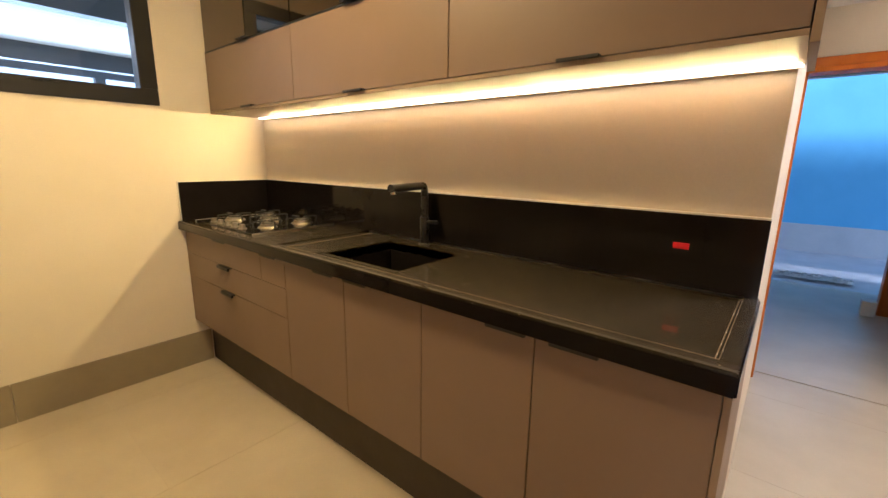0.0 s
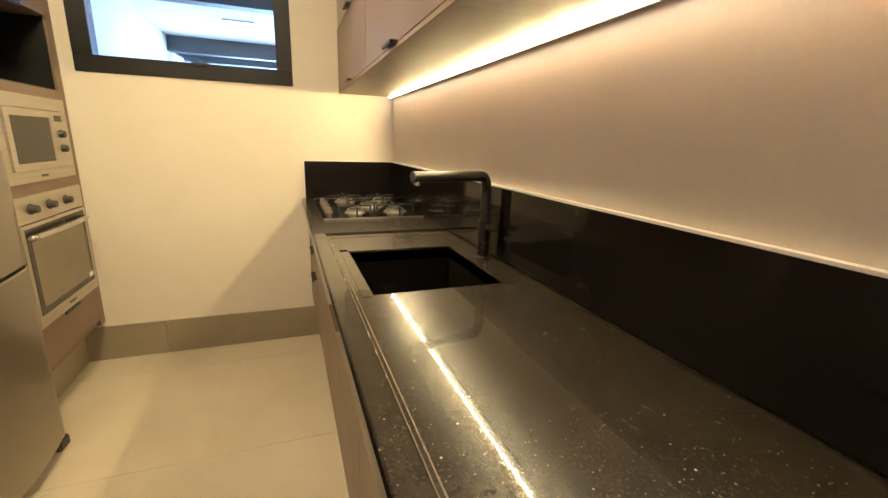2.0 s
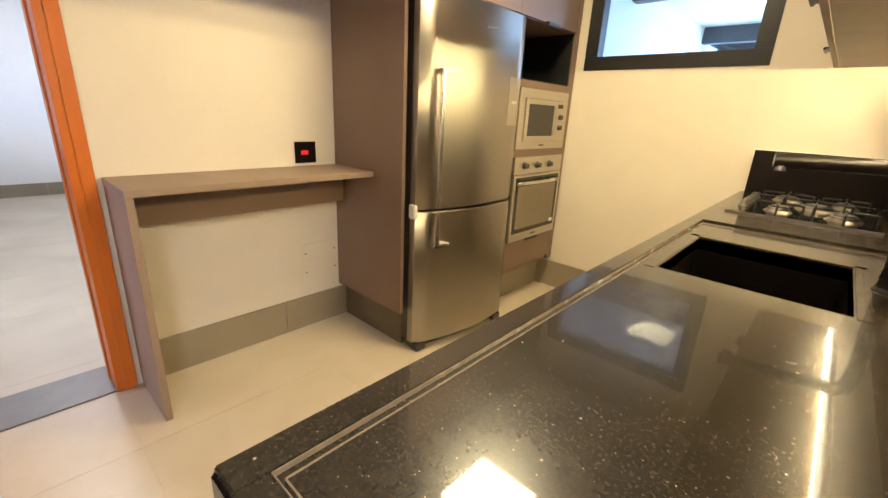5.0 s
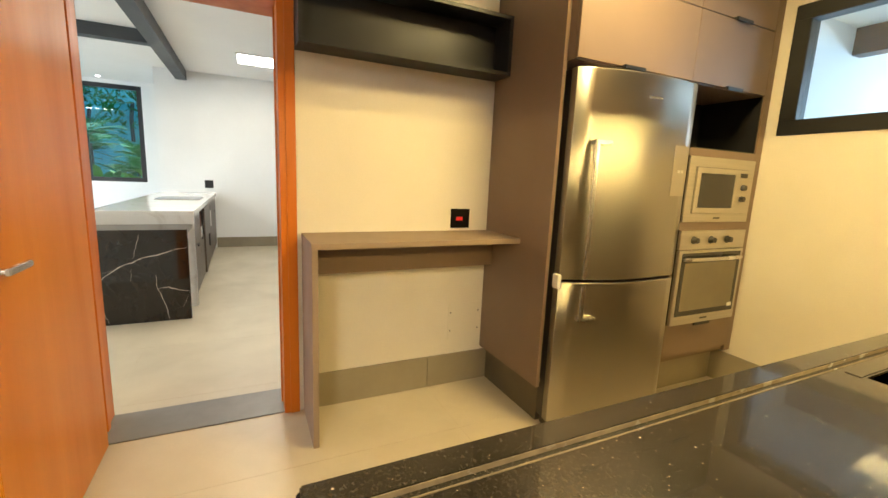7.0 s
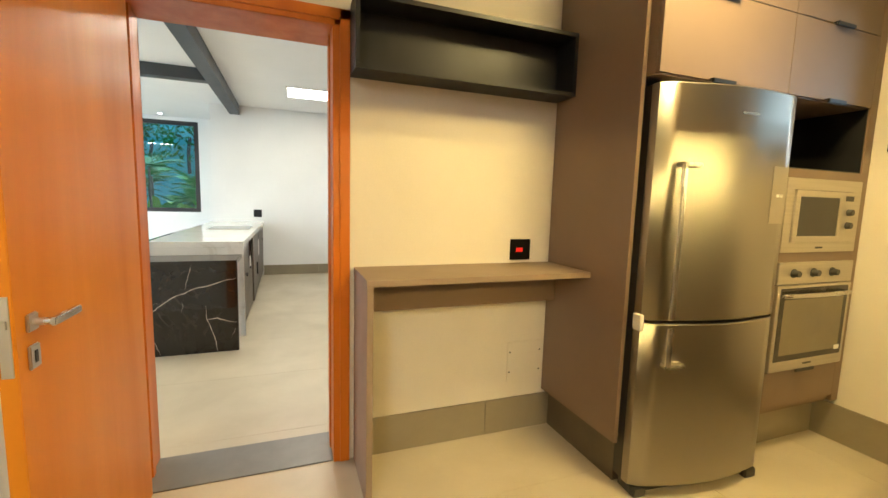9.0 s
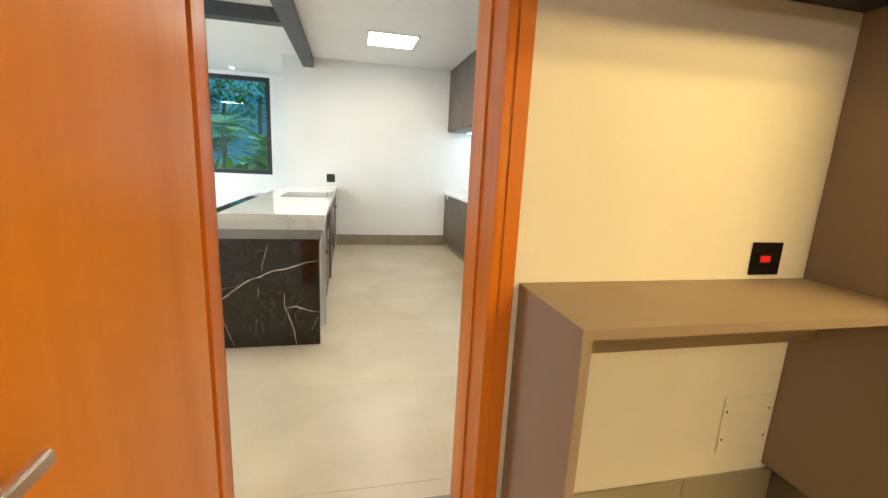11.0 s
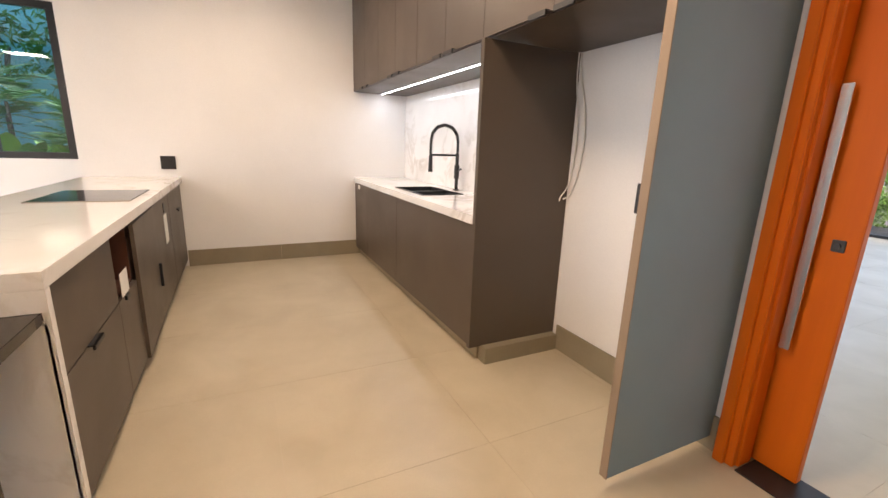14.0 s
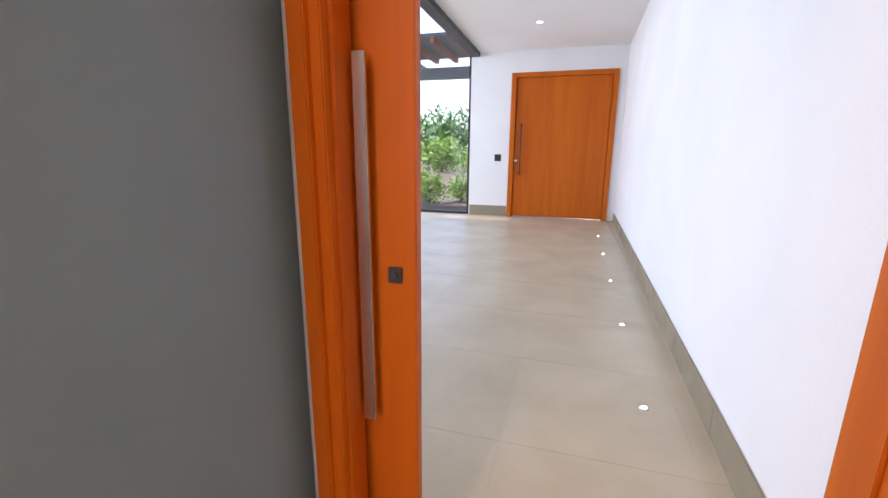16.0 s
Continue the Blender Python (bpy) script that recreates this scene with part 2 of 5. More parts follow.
GRANITE = granite()
# paler stone tone for the thin lines along the counter rim
GROOVE = surface("pale_groove_edge", (0.24, 0.19, 0.12), (0.14, 0.11, 0.075), 30, (0.18, 0.3), fine=200, relief=0.02)
MARBLE_W = marble("white_marble", (0.80, 0.78, 0.75), (0.74, 0.72, 0.69), (0.55, 0.50, 0.44), 1.5, 0.045, 0.10)
MARBLE_K = marble("black_marble", (0.012, 0.009, 0.007), (0.020, 0.015, 0.011), (0.04, 0.031, 0.024), 2.2, 0.010, 0.05)
VEIN = surface("marble_vein", (0.62, 0.55, 0.46), (0.35, 0.29, 0.23), 14, (0.08, 0.15), fine=90, relief=0.0)
GLASS = glass_mat("window_glass", (0.95, 0.98, 0.99), 0.005, 0.0)
GLASS_B = glass_mat("garden_window_glass", (0.72, 0.92, 0.95), 0.004, 0.0)
BRONZE_GLASS = surface("bronze_mirror_glass", (0.16, 0.13, 0.10), (0.15, 0.12, 0.09), 3, (0.03, 0.05), fine=50, relief=0.0, metallic=1.0)
GLOW_WARM = glowing("warm_led", (1.0, 0.74, 0.40), 4)
GLOW_COOL = glowing("cool_led", (0.80, 0.93, 1.0), 3.5)
GLOW_PANEL = glowing("led_panel", (1.0, 0.90, 0.76), 3)
GLOW_SPOT = glowing("spot_led", (1.0, 0.97, 0.92), 4)


# ---- builders ----
ORIGIN = {}


def box(bm, x0, x1, y0, y1, z0, z1, bevel=0.0):
    g = bmesh.ops.create_cube(bm, size=1.0)
    vs = g["verts"]
    for v in vs:
        v.co = Vector(((x0 + x1) / 2 + v.co.x * (x1 - x0), (y0 + y1) / 2 + v.co.y * (y1 - y0), (z0 + z1) / 2 + v.co.z * (z1 - z0)))
    if bevel:
        es = list({e for v in vs for e in v.link_edges})
        bmesh.ops.bevel(bm, geom=es, offset=bevel, segments=2, affect="EDGES", clamp_overlap=True)
    return bm


def cyl(bm, p, q, r, r2=None, seg=20, cap=True):
    p, q = Vector(p), Vector(q)
    d = q - p
    m = Matrix.Translation((p + q) / 2) @ d.to_track_quat("Z", "Y").to_matrix().to_4x4()
    bmesh.ops.create_cone(bm, cap_ends=cap, segments=seg, radius1=r, radius2=r if r2 is None else r2, depth=d.length, matrix=m)
    return bm


def tube(bm, pts, r, seg=12):
    """A round tube along a smoothed line of points."""
    pts = [Vector(p) for p in pts]
    path = []
    for k in range(len(pts) - 1):
        p0, p1, p2, p3 = pts[max(k - 1, 0)], pts[k], pts[k + 1], pts[min(k + 2, len(pts) - 1)]
        for s in range(6):
            u = s / 6
            path.append(0.5 * ((2 * p1) + (p2 - p0) * u + (2 * p0 - 5 * p1 + 4 * p2 - p3) * u * u + (3 * p1 - p0 - 3 * p2 + p3) * u ** 3))
    path.append(pts[-1])
    rings = []
    side = None
    for k, p in enumerate(path):
        d = (path[min(k + 1, len(path) - 1)] - path[max(k - 1, 0)]).normalized()
        if side is None:
            side = d.orthogonal().normalized()
        side = (side - d * side.dot(d)).normalized()
        up = d.cross(side)
        rings.append([bm.verts.new(p + side * (r * math.cos(a)) + up * (r * math.sin(a))) for a in [2 * math.pi * i / seg for i in range(seg)]])
    for a, b in zip(rings, rings[1:]):
        for i in range(seg):
            bm.faces.new((a[i], a[(i + 1) % seg], b[(i + 1) % seg], b[i]))
    bm.faces.new(rings[0][::-1])
    bm.faces.new(rings[-1])
    return bm


def boxes(rows, bevel=0.0):
    bm = bmesh.new()
    for r in rows:
        box(bm, *r, bevel=bevel)
    return bm


def ring_slab(x0, x1, y0, y1, a0, a1, b0, b1, z0, z1):
    """A slab with one rectangular cut-out."""
    bm = bmesh.new()
    loops = [[bm.verts.new((x, y, z)) for x, y in c] for z in (z0, z1) for c in (((x0, y0), (x1, y0), (x1, y1), (x0, y1)), ((a0, b0), (a1, b0), (a1, b1), (a0, b1)))]
    lo_out, lo_in, hi_out, hi_in = loops
    for k in range(4):
        n = (k + 1) % 4
        for a, b in ((lo_out, lo_in), (hi_out, hi_in), (lo_out, hi_out), (lo_in, hi_in)):
            bm.faces.new((a[k], a[n], b[n], b[k]))
    return bm


def mesh_of(name, bm, material, origin=(0, 0, 0), smooth=False):
    me = bpy.data.meshes.new(name)
    bmesh.ops.translate(bm, verts=bm.verts, vec=-Vector(origin))
    bmesh.ops.recalc_face_normals(bm, faces=bm.faces)
    if smooth:
        for f in bm.faces:
            f.smooth = True
        for e in bm.edges:
            if len(e.link_faces) == 2 and e.calc_face_angle() > 0.7:
                e.smooth = False
    bm.to_mesh(me)
    bm.free()
    me.materials.append(material)
    return me


def setting(name, bm, material, label="", smooth=False):
    return tagged(new(name, mesh_of(name, bm, material, (0, 0, 0), smooth)), label, name.split("_")[0], kind="structure")


def thing(name, base, label, category, group=""):
    ob = new(name)
    ob.empty_display_size = 0.1
    ob.location = base
    ORIGIN[ob.name] = Vector(base)
    return tagged(ob, label, category, group)


def part(name, bm, material, parent, label="", smooth=False):
    o = ORIGIN.get(parent.name, Vector((0, 0, 0)))
    ob = new(name, mesh_of(name, bm, material, o, smooth))
    ob.parent = parent
    ORIGIN[ob.name] = o
    if label:
        ob["label"] = label
    return ob


def solid(name, bm, material, label, category, group="", smooth=False, base=(0, 0, 0)):
    ob = new(name, mesh_of(name, bm, material, base, smooth))
    ob.location = base
    ORIGIN[ob.name] = Vector(base)
    return tagged(ob, label, category, group)


def one(*a, bevel=0.0):
    return box(bmesh.new(), *a, bevel=bevel)


# ---- structure ----
CZ = 2.79
setting("ground", one(-40, 40, -40, 60, -0.40, -0.06), SOIL, "dark garden soil around the house")
setting("floor_bed", one(-8.0, 3.6, -6.2, 10.2, -0.055, -0.0012), GROUT, "light grey grout bed under the floor tiles")
# kitchen
setting("wall_partition", boxes([(-0.90, -0.67, 0.225, 2.18, 0, 3.4), (-0.945, -0.67, -6.2, -0.69, 0, CZ), (-0.945, -0.67, -0.69, 0.225, 2.17, CZ), (-0.945, -0.90, 0.225, 1.94, 0, CZ)]), PLASTER, "cream plastered partition wall with a doorway")


def splay(bm):
    """Lean a run along the hall to the wall's slight angle."""
    for v in bm.verts:
        v.co.x += 0.0253 * (v.co.y - 2.18) * min(1.0, max(0.0, (-0.70 - v.co.x) / 0.2))
    return bm


setting("wall_hall_side", splay(one(-0.958, -0.67, 2.18, 10.07, 0, 3.4)), PLASTER_W, "long white plastered wall of the entrance hall")
setting("wall_kitchen_window", boxes([(-0.67, 3.7, 3.0, 3.18, 0, 1.67), (-0.67, 0.075, 3.0, 3.18, 1.67, 2.75), (1.158, 3.7, 3.0, 3.18, 1.67, 2.75), (0.075, 1.158, 3.0, 3.18, 2.41, 2.75)]), PLASTER, "cream plastered wall with a high window")
setting("wall_counter", one(1.79, 3.5, 0.072, 3.0, 0, 2.75), PLASTER, "cream plastered wall behind the black counter")
setting("wall_lobby", boxes([(3.5, 3.62, 0.072, 3.0, 0, 2.75), (3.5, 3.62, -0.86, 0.072, 1.93, 2.75), (3.5, 3.62, -2.0, -0.86, 0, 2.75)]), PLASTER, "cream wall with an orange-framed doorway")
setting("wall_south", one(-0.67, 3.62, -2.12, -2.0, 0, 2.75), PLASTER, "plain cream wall closing the kitchen")
setting("ceiling_kitchen", one(-0.67, 3.62, -2.0, 3.0, 2.75, 2.87), CEIL, "plain white kitchen ceiling")
setting("ceiling_lobby", one(3.1, 3.5, -2.0, 0.10, 2.22, 2.30), CEIL, "lowered white ceiling by the lobby door")
# passage and yard past the lobby door
setting("floor_passage", one(3.62, 6.6, -2.0, 2.0, -0.055, -0.001), TILE, "pale tiled passage floor")
setting("floor_yard", one(6.6, 9.4, -4.0, 4.0, -0.12, -0.03), YARD, "light grey yard paving in daylight")
setting("wall_passage", boxes([(3.62, 6.6, 1.9, 2.0, 0, 2.6), (3.62, 6.6, -2.1, -2.0, 0, 2.6), (6.5, 6.6, -2.0, -0.85, 0, 2.6), (6.5, 6.6, 0.75, 1.9, 0, 2.6), (6.5, 6.6, -0.85, 0.75, 2.3, 2.6)]), PLASTER_W, "white passage walls open to the yard")
setting("ceiling_passage", one(3.62, 6.6, -2.0, 1.9, 2.6, 2.7), CEIL, "white passage ceiling")
setting("wall_yard", boxes([(9.3, 9.45, -5, 5, 0, 3.4)]), YARD_DAYLIT, "yard wall with blue sky light put into its colour")
# unseen overhang, added so that only sky light reaches the yard wall
setting("eave_yard", one(6.6, 8.8, -5, 5, 2.9, 3.0), CEIL, "added unseen slab over the yard that blocks the sun")
setting("baseboard_yard", one(9.27, 9.3, -5, 5, -0.03, 0.42), YARD, "grey stone skirting of the yard wall")
# open kitchen and living space
setting("wall_far", one(-6.46, -6.31, -1.19, 2.18, 0, CZ), PLASTER_W, "white plastered end wall of the open kitchen")
setting("wall_garden_window", boxes([(-8.15, -8.0, -6.2, -5.42, 0, CZ), (-8.15, -8.0, -1.65, 2.2, 0, CZ), (-8.15, -8.0, -5.42, -1.65, 0, 1.0), (-8.15, -8.0, -5.42, -1.65, 2.72, CZ)]), PLASTER_W, "white plastered wall with a wide garden window")
setting("wall_living_side", boxes([(-8.0, -7.25, -6.2, -5.72, 0, CZ), (-1.0, -0.90, -6.2, -5.72, 0, CZ), (-7.25, -1.0, -6.2, -6.0, 2.55, CZ), (-7.25, -1.0, -6.2, -6.0, 0, 0.12)]), PLASTER_W, "white living room wall with a wide opening")
setting("ceiling_open_kitchen", one(-8.15, -0.90, -6.2, 2.18, CZ, CZ + 0.12), CEIL, "white ceiling over the open kitchen")
setting("wall_hall_divider", boxes([(-6.31, -3.15, 1.94, 2.18, 0, CZ), (-3.15, -2.28, 1.94, 2.02, 0, CZ), (-3.15, -2.28, 2.10, 2.18, 0, CZ), (-0.955, -0.90, 1.94, 2.18, 0, CZ), (-2.28, -0.955, 1.94, 2.18, 2.13, CZ), (-8.0, -0.90, 2.06, 2.18, CZ, 3.4)]), PLASTER_W, "white wall between kitchen and hall with a pocket door")
# entrance hall
setting("wall_hall_end", boxes([(-3.78, -2.93, 10.07, 10.25, 0, 3.4), (-0.91, -0.67, 10.07, 10.25, 0, 3.4), (-2.93, -0.91, 10.07, 10.25, 2.90, 3.4)]), PLASTER_W, "white end wall of the entrance hall")
setting("ceiling_hall", boxes([(-3.62, -0.70, 2.18, 10.07, 3.33, 3.45)]), CEIL, "white hall ceiling with a recessed spot")
setting("ceiling_high", one(-8.6, -3.78, 2.18, 10.25, 5.2, 5.3), CEIL, "high white ceiling beside the hall")
setting("wall_high", boxes([(-8.7, -8.6, 2.18, 10.25, 0, 0.1), (-8.7, -8.6, 2.18, 10.25, 4.4, 5.3), (-8.7, -3.6, 2.06, 2.18, 3.4, 5.3), (-3.78, -3.62, 2.18, 10.07, 3.45, 5.3)]), PLASTER_W, "white upper walls of the tall space")
setting("beam_hall_edge", one(-3.78, -3.60, 2.18, 10.07, 3.25, 3.45), STEELGREY, "grey steel beam along the hall ceiling edge")
setting("beam_kitchen", one(-6.31, -0.90, -0.90, -0.755, 2.645, CZ - 0.002), STEELGREY, "dark grey steel beam under the kitchen ceiling")
setting("beam_cross", one(-4.42, -4.27, -6.0, -0.90, 2.655, CZ - 0.002), STEELGREY, "dark grey steel cross beam under the ceiling")
setting("threshold_door_a", one(-0.95, -0.675, -0.65, 0.180, -0.003, 0.006), THRESH, "grey stone threshold")
setting("threshold_door_c", one(-2.21, -0.99, 1.90, 2.10, -0.003, 0.006), BLACK, "black stone threshold with door track")


def baseboard(name, runs, h, axis, face, side, lean=False):
    """Skirting tiles with thin joints along one wall."""
    back = boxes([(face - 0.004, face + 0.002, r0, r1, 0, h - 0.01) if axis == "y" else (r0, r1, face - 0.004, face + 0.002, 0, h - 0.01) for r0, r1 in runs])
    for r0, r1 in runs:
        lo, hi = sorted((face, face + side * 0.019))
        box(back, *((lo, hi, r0, r1, 0, 0.0022) if axis == "y" else (r0, r1, lo, hi, 0, 0.0022)))
    host = setting(name, splay(back) if lean else back, GROUT, "taupe stoneware skirting tiles")
    for r0, r1 in runs:
        n = max(1, round((r1 - r0) / 0.86))
        for k in range(n):
            a, b = r0 + (r1 - r0) * k / n + 0.0015, r0 + (r1 - r0) * (k + 1) / n - 0.0015
            lo, hi = sorted((face + side * 0.002, face + side * 0.014))
            bm = one(lo, hi, a, b, 0.002, h, bevel=0.0012) if axis == "y" else one(a, b, lo, hi, 0.002, h, bevel=0.0012)
            part("tile", splay(bm) if lean else bm, TILE_BASE, host)
    return host


baseboard("baseboard_partition", [(0.30, 1.03), (1.03, 1.46)], 0.205, "y", -0.67, 1)
baseboard("baseboard_window_wall", [(-0.66, 1.30)], 0.218, "x", 3.0, -1)
baseboard("baseboard_far", [(-0.44, 1.36)], 0.17, "y", -6.31, 1)
baseboard("baseboard_garden", [(-5.70, -1.2)], 0.17, "y", -8.0, 1)
baseboard("baseboard_living", [(-7.98, -7.25)], 0.17, "x", -5.72, 1)
baseboard("baseboard_niche", [(-3.40, -2.32)], 0.17, "x", 1.94, -1)
baseboard("baseboard_hall", [(2.2, 10.05)], 0.172, "y", -0.958, -1, True)
baseboard("baseboard_hall_end", [(-3.76, -2.95)], 0.22, "x", 10.07, -1)


# ---- doors and windows ----
def casing(bm, axis, face, out, a0, a1, top, w, d):
    """Profiled door casing round an opening on one wall face (two steps)."""
    for inset, proud in ((0.0, d * 0.6), (w * 0.35, d)):
        lo, hi = sorted((face, face + out * proud))
        for s0, s1 in ((a0 - w, a0 - inset), (a1 + inset, a1 + w)):
            if axis == "y":
                box(bm, lo, hi, s0, s1, 0, top + w, bevel=0.002)
            else:
                box(bm, s0, s1, lo, hi, 0, top + w, bevel=0.002)
        if axis == "y":
            box(bm, lo, hi, a0 - w, a1 + w, top + inset, top + w + 0.001, bevel=0.002)
        else:
            box(bm, a0 - w, a1 + w, lo, hi, top + inset, top + w + 0.001, bevel=0.002)
    return bm


def lever(parent, x, y, z):
    part("rosette", one(x - 0.022, x + 0.022, y, y + 0.008, z - 0.022, z + 0.022, bevel=0.003), CHROME, parent, "square nickel rosette")
    bm = cyl(bmesh.new(), (x, y, z), (x, y + 0.05, z), 0.009)
    box(bm, x - 0.125, x + 0.012, y + 0.042, y + 0.056, z - 0.010, z + 0.010, bevel=0.003)
    part("lever", bm, CHROME, parent, "flat nickel lever handle")
    part("keyhole_plate", one(x - 0.022, x + 0.022, y, y + 0.007, z - 0.115, z - 0.055, bevel=0.003), CHROME, parent, "nickel keyhole plate")
    part("keyhole", boxes([(x - 0.006, x + 0.006, y + 0.006, y + 0.0085, z - 0.10, z - 0.07)]), BLACK, parent)


# interior door, standing open into the kitchen
da = thing("door_1", (-0.78, -0.23, 0), "orange-stained wooden interior door standing open", "door")
da["kind"] = "structure"
part("jamb", boxes([(-0.955, -0.66, 0.180, 0.226, 0, 2.17), (-0.955, -0.66, -0.69, -0.65, 0, 2.17), (-0.955, -0.66, -0.65, 0.180, 2.13, 2.17)], 0.002), WOOD, da)
part("door_stop", boxes([(-0.83, -0.79, 0.172, 0.187, 0, 2.13), (-0.83, -0.79, -0.651, -0.636, 0, 2.13)], 0.001), WOOD, da)
part("strike_plate", one(-0.775, -0.745, 0.183, 0.1865, 0.93, 1.11, bevel=0.001), CHROME, da, "nickel strike plate in the jamb")
part("casing", casing(bmesh.new(), "y", -0.67, 1, -0.65, 0.186, 2.13, 0.072, 0.018), WOOD, da)
part("outer_casing", casing(bmesh.new(), "y", -0.945, -1, -0.65, 0.186, 2.13, 0.085, 0.018), WOOD, da)
leaf = part("leaf", one(-0.655, 0.205, -0.642, -0.605, 0.008, 2.124, bevel=0.002), WOOD_LEAF, da, "orange wood veneer leaf")
part("lock_plate", one(0.2045, 0.2075, -0.635, -0.612, 0.915, 1.105, bevel=0.0005), CHROME, leaf, "nickel lock plate on the leaf edge")
part("latch", one(0.207, 0.213, -0.630, -0.617, 1.03, 1.05, bevel=0.001), CHROME, leaf)
lever(leaf, 0.145, -0.605, 1.03)
# lobby door frame
db = thing("door_2", (3.55, -0.38, 0), "orange wooden door frame of the lobby doorway", "door")
db["kind"] = "structure"
part("casing", casing(bmesh.new(), "y", 3.5, -1, -0.82, 0.06, 1.89, 0.075, 0.018), WOOD, db)
part("jamb", boxes([(3.49, 3.63, 0.06, 0.10, 0, 1.93), (3.49, 3.63, -0.86, -0.82, 0, 1.93), (3.49, 3.63, -0.82, 0.06, 1.89, 1.93)], 0.002), WOOD, db)
dpost = thing("door_5", (5.75, -0.78, 0), "orange wooden door post in the passage", "door")
dpost["kind"] = "structure"
part("post", one(5.70, 5.82, -0.90, -0.74, 0, 2.1, bevel=0.003), WOOD, dpost)
part("post_block", one(5.60, 5.72, -0.72, -0.62, 0, 0.14, bevel=0.004), PAPER, dpost, "taped cardboard wrapped round the foot")

# crumpled protective paper by the passage opening
ds = random.Random(8)
bm = bmesh.new()
nx, ny = 7, 24
grid = [[bm.verts.new((7.04 + 0.22 * (i / nx - 0.5) + ds.uniform(-0.02, 0.02), 0.06 + (-0.75) * k / ny, 0.003 + ds.uniform(0, 0.05) * math.sin(math.pi * i / nx))) for k in range(ny + 1)] for i in range(nx + 1)]
for i in range(nx):
    for k in range(ny):
        bm.faces.new((grid[i][k], grid[i + 1][k], grid[i + 1][k + 1], grid[i][k + 1]))
bmesh.ops.solidify(bm, geom=bm.faces[:], thickness=0.002)
solid("protective_paper", bm, PAPER, "crumpled white protective paper on the passage floor", "paper")

# pocket door to the hall
dc = thing("door_3", (-1.7, 2.0, 0), "orange wooden sliding pocket door, almost fully open", "door")
dc["kind"] = "structure"
part("casing", boxes([(-2.300, -2.225, 1.905, 1.945, 0, 2.13), (-2.300, -2.255, 1.885, 1.91, 0, 2.13), (-0.985, -0.9455, 1.905, 1.945, 0, 2.13), (-2.300, -0.9455, 1.905, 1.945, 2.09, 2.19)], 0.004), WOOD_RED, dc)
part("jamb", boxes([(-2.28, -2.215, 1.935, 2.025, 0, 2.13), (-2.28, -2.215, 2.095, 2.185, 0, 2.13), (-0.990, -0.954, 1.935, 2.185, 0, 2.13), (-2.28, -0.954, 1.935, 2.185, 2.09, 2.13)], 0.003), WOOD_RED, dc)
part("stop", one(-1.000, -0.989, 2.03, 2.09, 0, 2.09, bevel=0.002), WOOD_RED, dc)
leafc = part("leaf", one(-3.05, -2.055, 2.04, 2.08, 0.01, 2.09, bevel=0.003), WOOD_RED, dc, "orange wood veneer sliding leaf")
hb = boxes([(-2.205, -2.170, 2.0, 2.014, 0.56, 1.556)], 0.002)
for hz in (0.70, 1.42):
    cyl(hb, (-2.187, 2.01, hz), (-2.187, 2.042, hz), 0.008, seg=12)
part("pull_bar", hb, CHROME, leafc, "long flat brushed steel pull bar")
lk = part("lock", one(-2.135, -2.095, 2.032, 2.041, 0.972, 1.016, bevel=0.002), PLASTIC_D, leafc, "small square dark lock")
part("thumb_turn", cyl(bmesh.new(), (-2.115, 2.024, 0.994), (-2.115, 2.033, 0.994), 0.010), STEELGREY, lk)

# entrance door
dd = thing("door_4", (-1.92, 10.07, 0), "wide orange wooden entrance door, closed", "door")
dd["kind"] = "structure"
part("frame", boxes([(-2.93, -2.83, 10.03, 10.25, 0, 2.91), (-1.0, -0.90, 10.03, 10.25, 0, 2.91), (-2.83, -1.0, 10.03, 10.25, 2.82, 2.91)], 0.003), WOOD_RED, dd)
part("backing", one(-2.84, -0.99, 10.141, 10.16, 0.02, 2.83), WOOD_RED, dd)
plank_w = (2.82 - 1.01) / 5
for k in range(5):
    part("panel", one(-2.82 + k * plank_w + 0.0006, -2.82 + (k + 1) * plank_w - 0.0006, 10.085, 10.14, 0.025, 2.815, bevel=0.0006), WOOD_RED, dd)
part("pull_bar", tube(bmesh.new(), [(-2.70, 10.08, 0.96), (-2.70, 10.03, 0.97), (-2.70, 10.03, 1.85), (-2.70, 10.08, 1.86)], 0.014), BLACK, dd, "long black pull bar", True)
part("lock", cyl(bmesh.new(), (-2.79, 10.07, 1.19), (-2.79, 10.09, 1.19), 0.03), CHROME, dd, "round nickel lock")


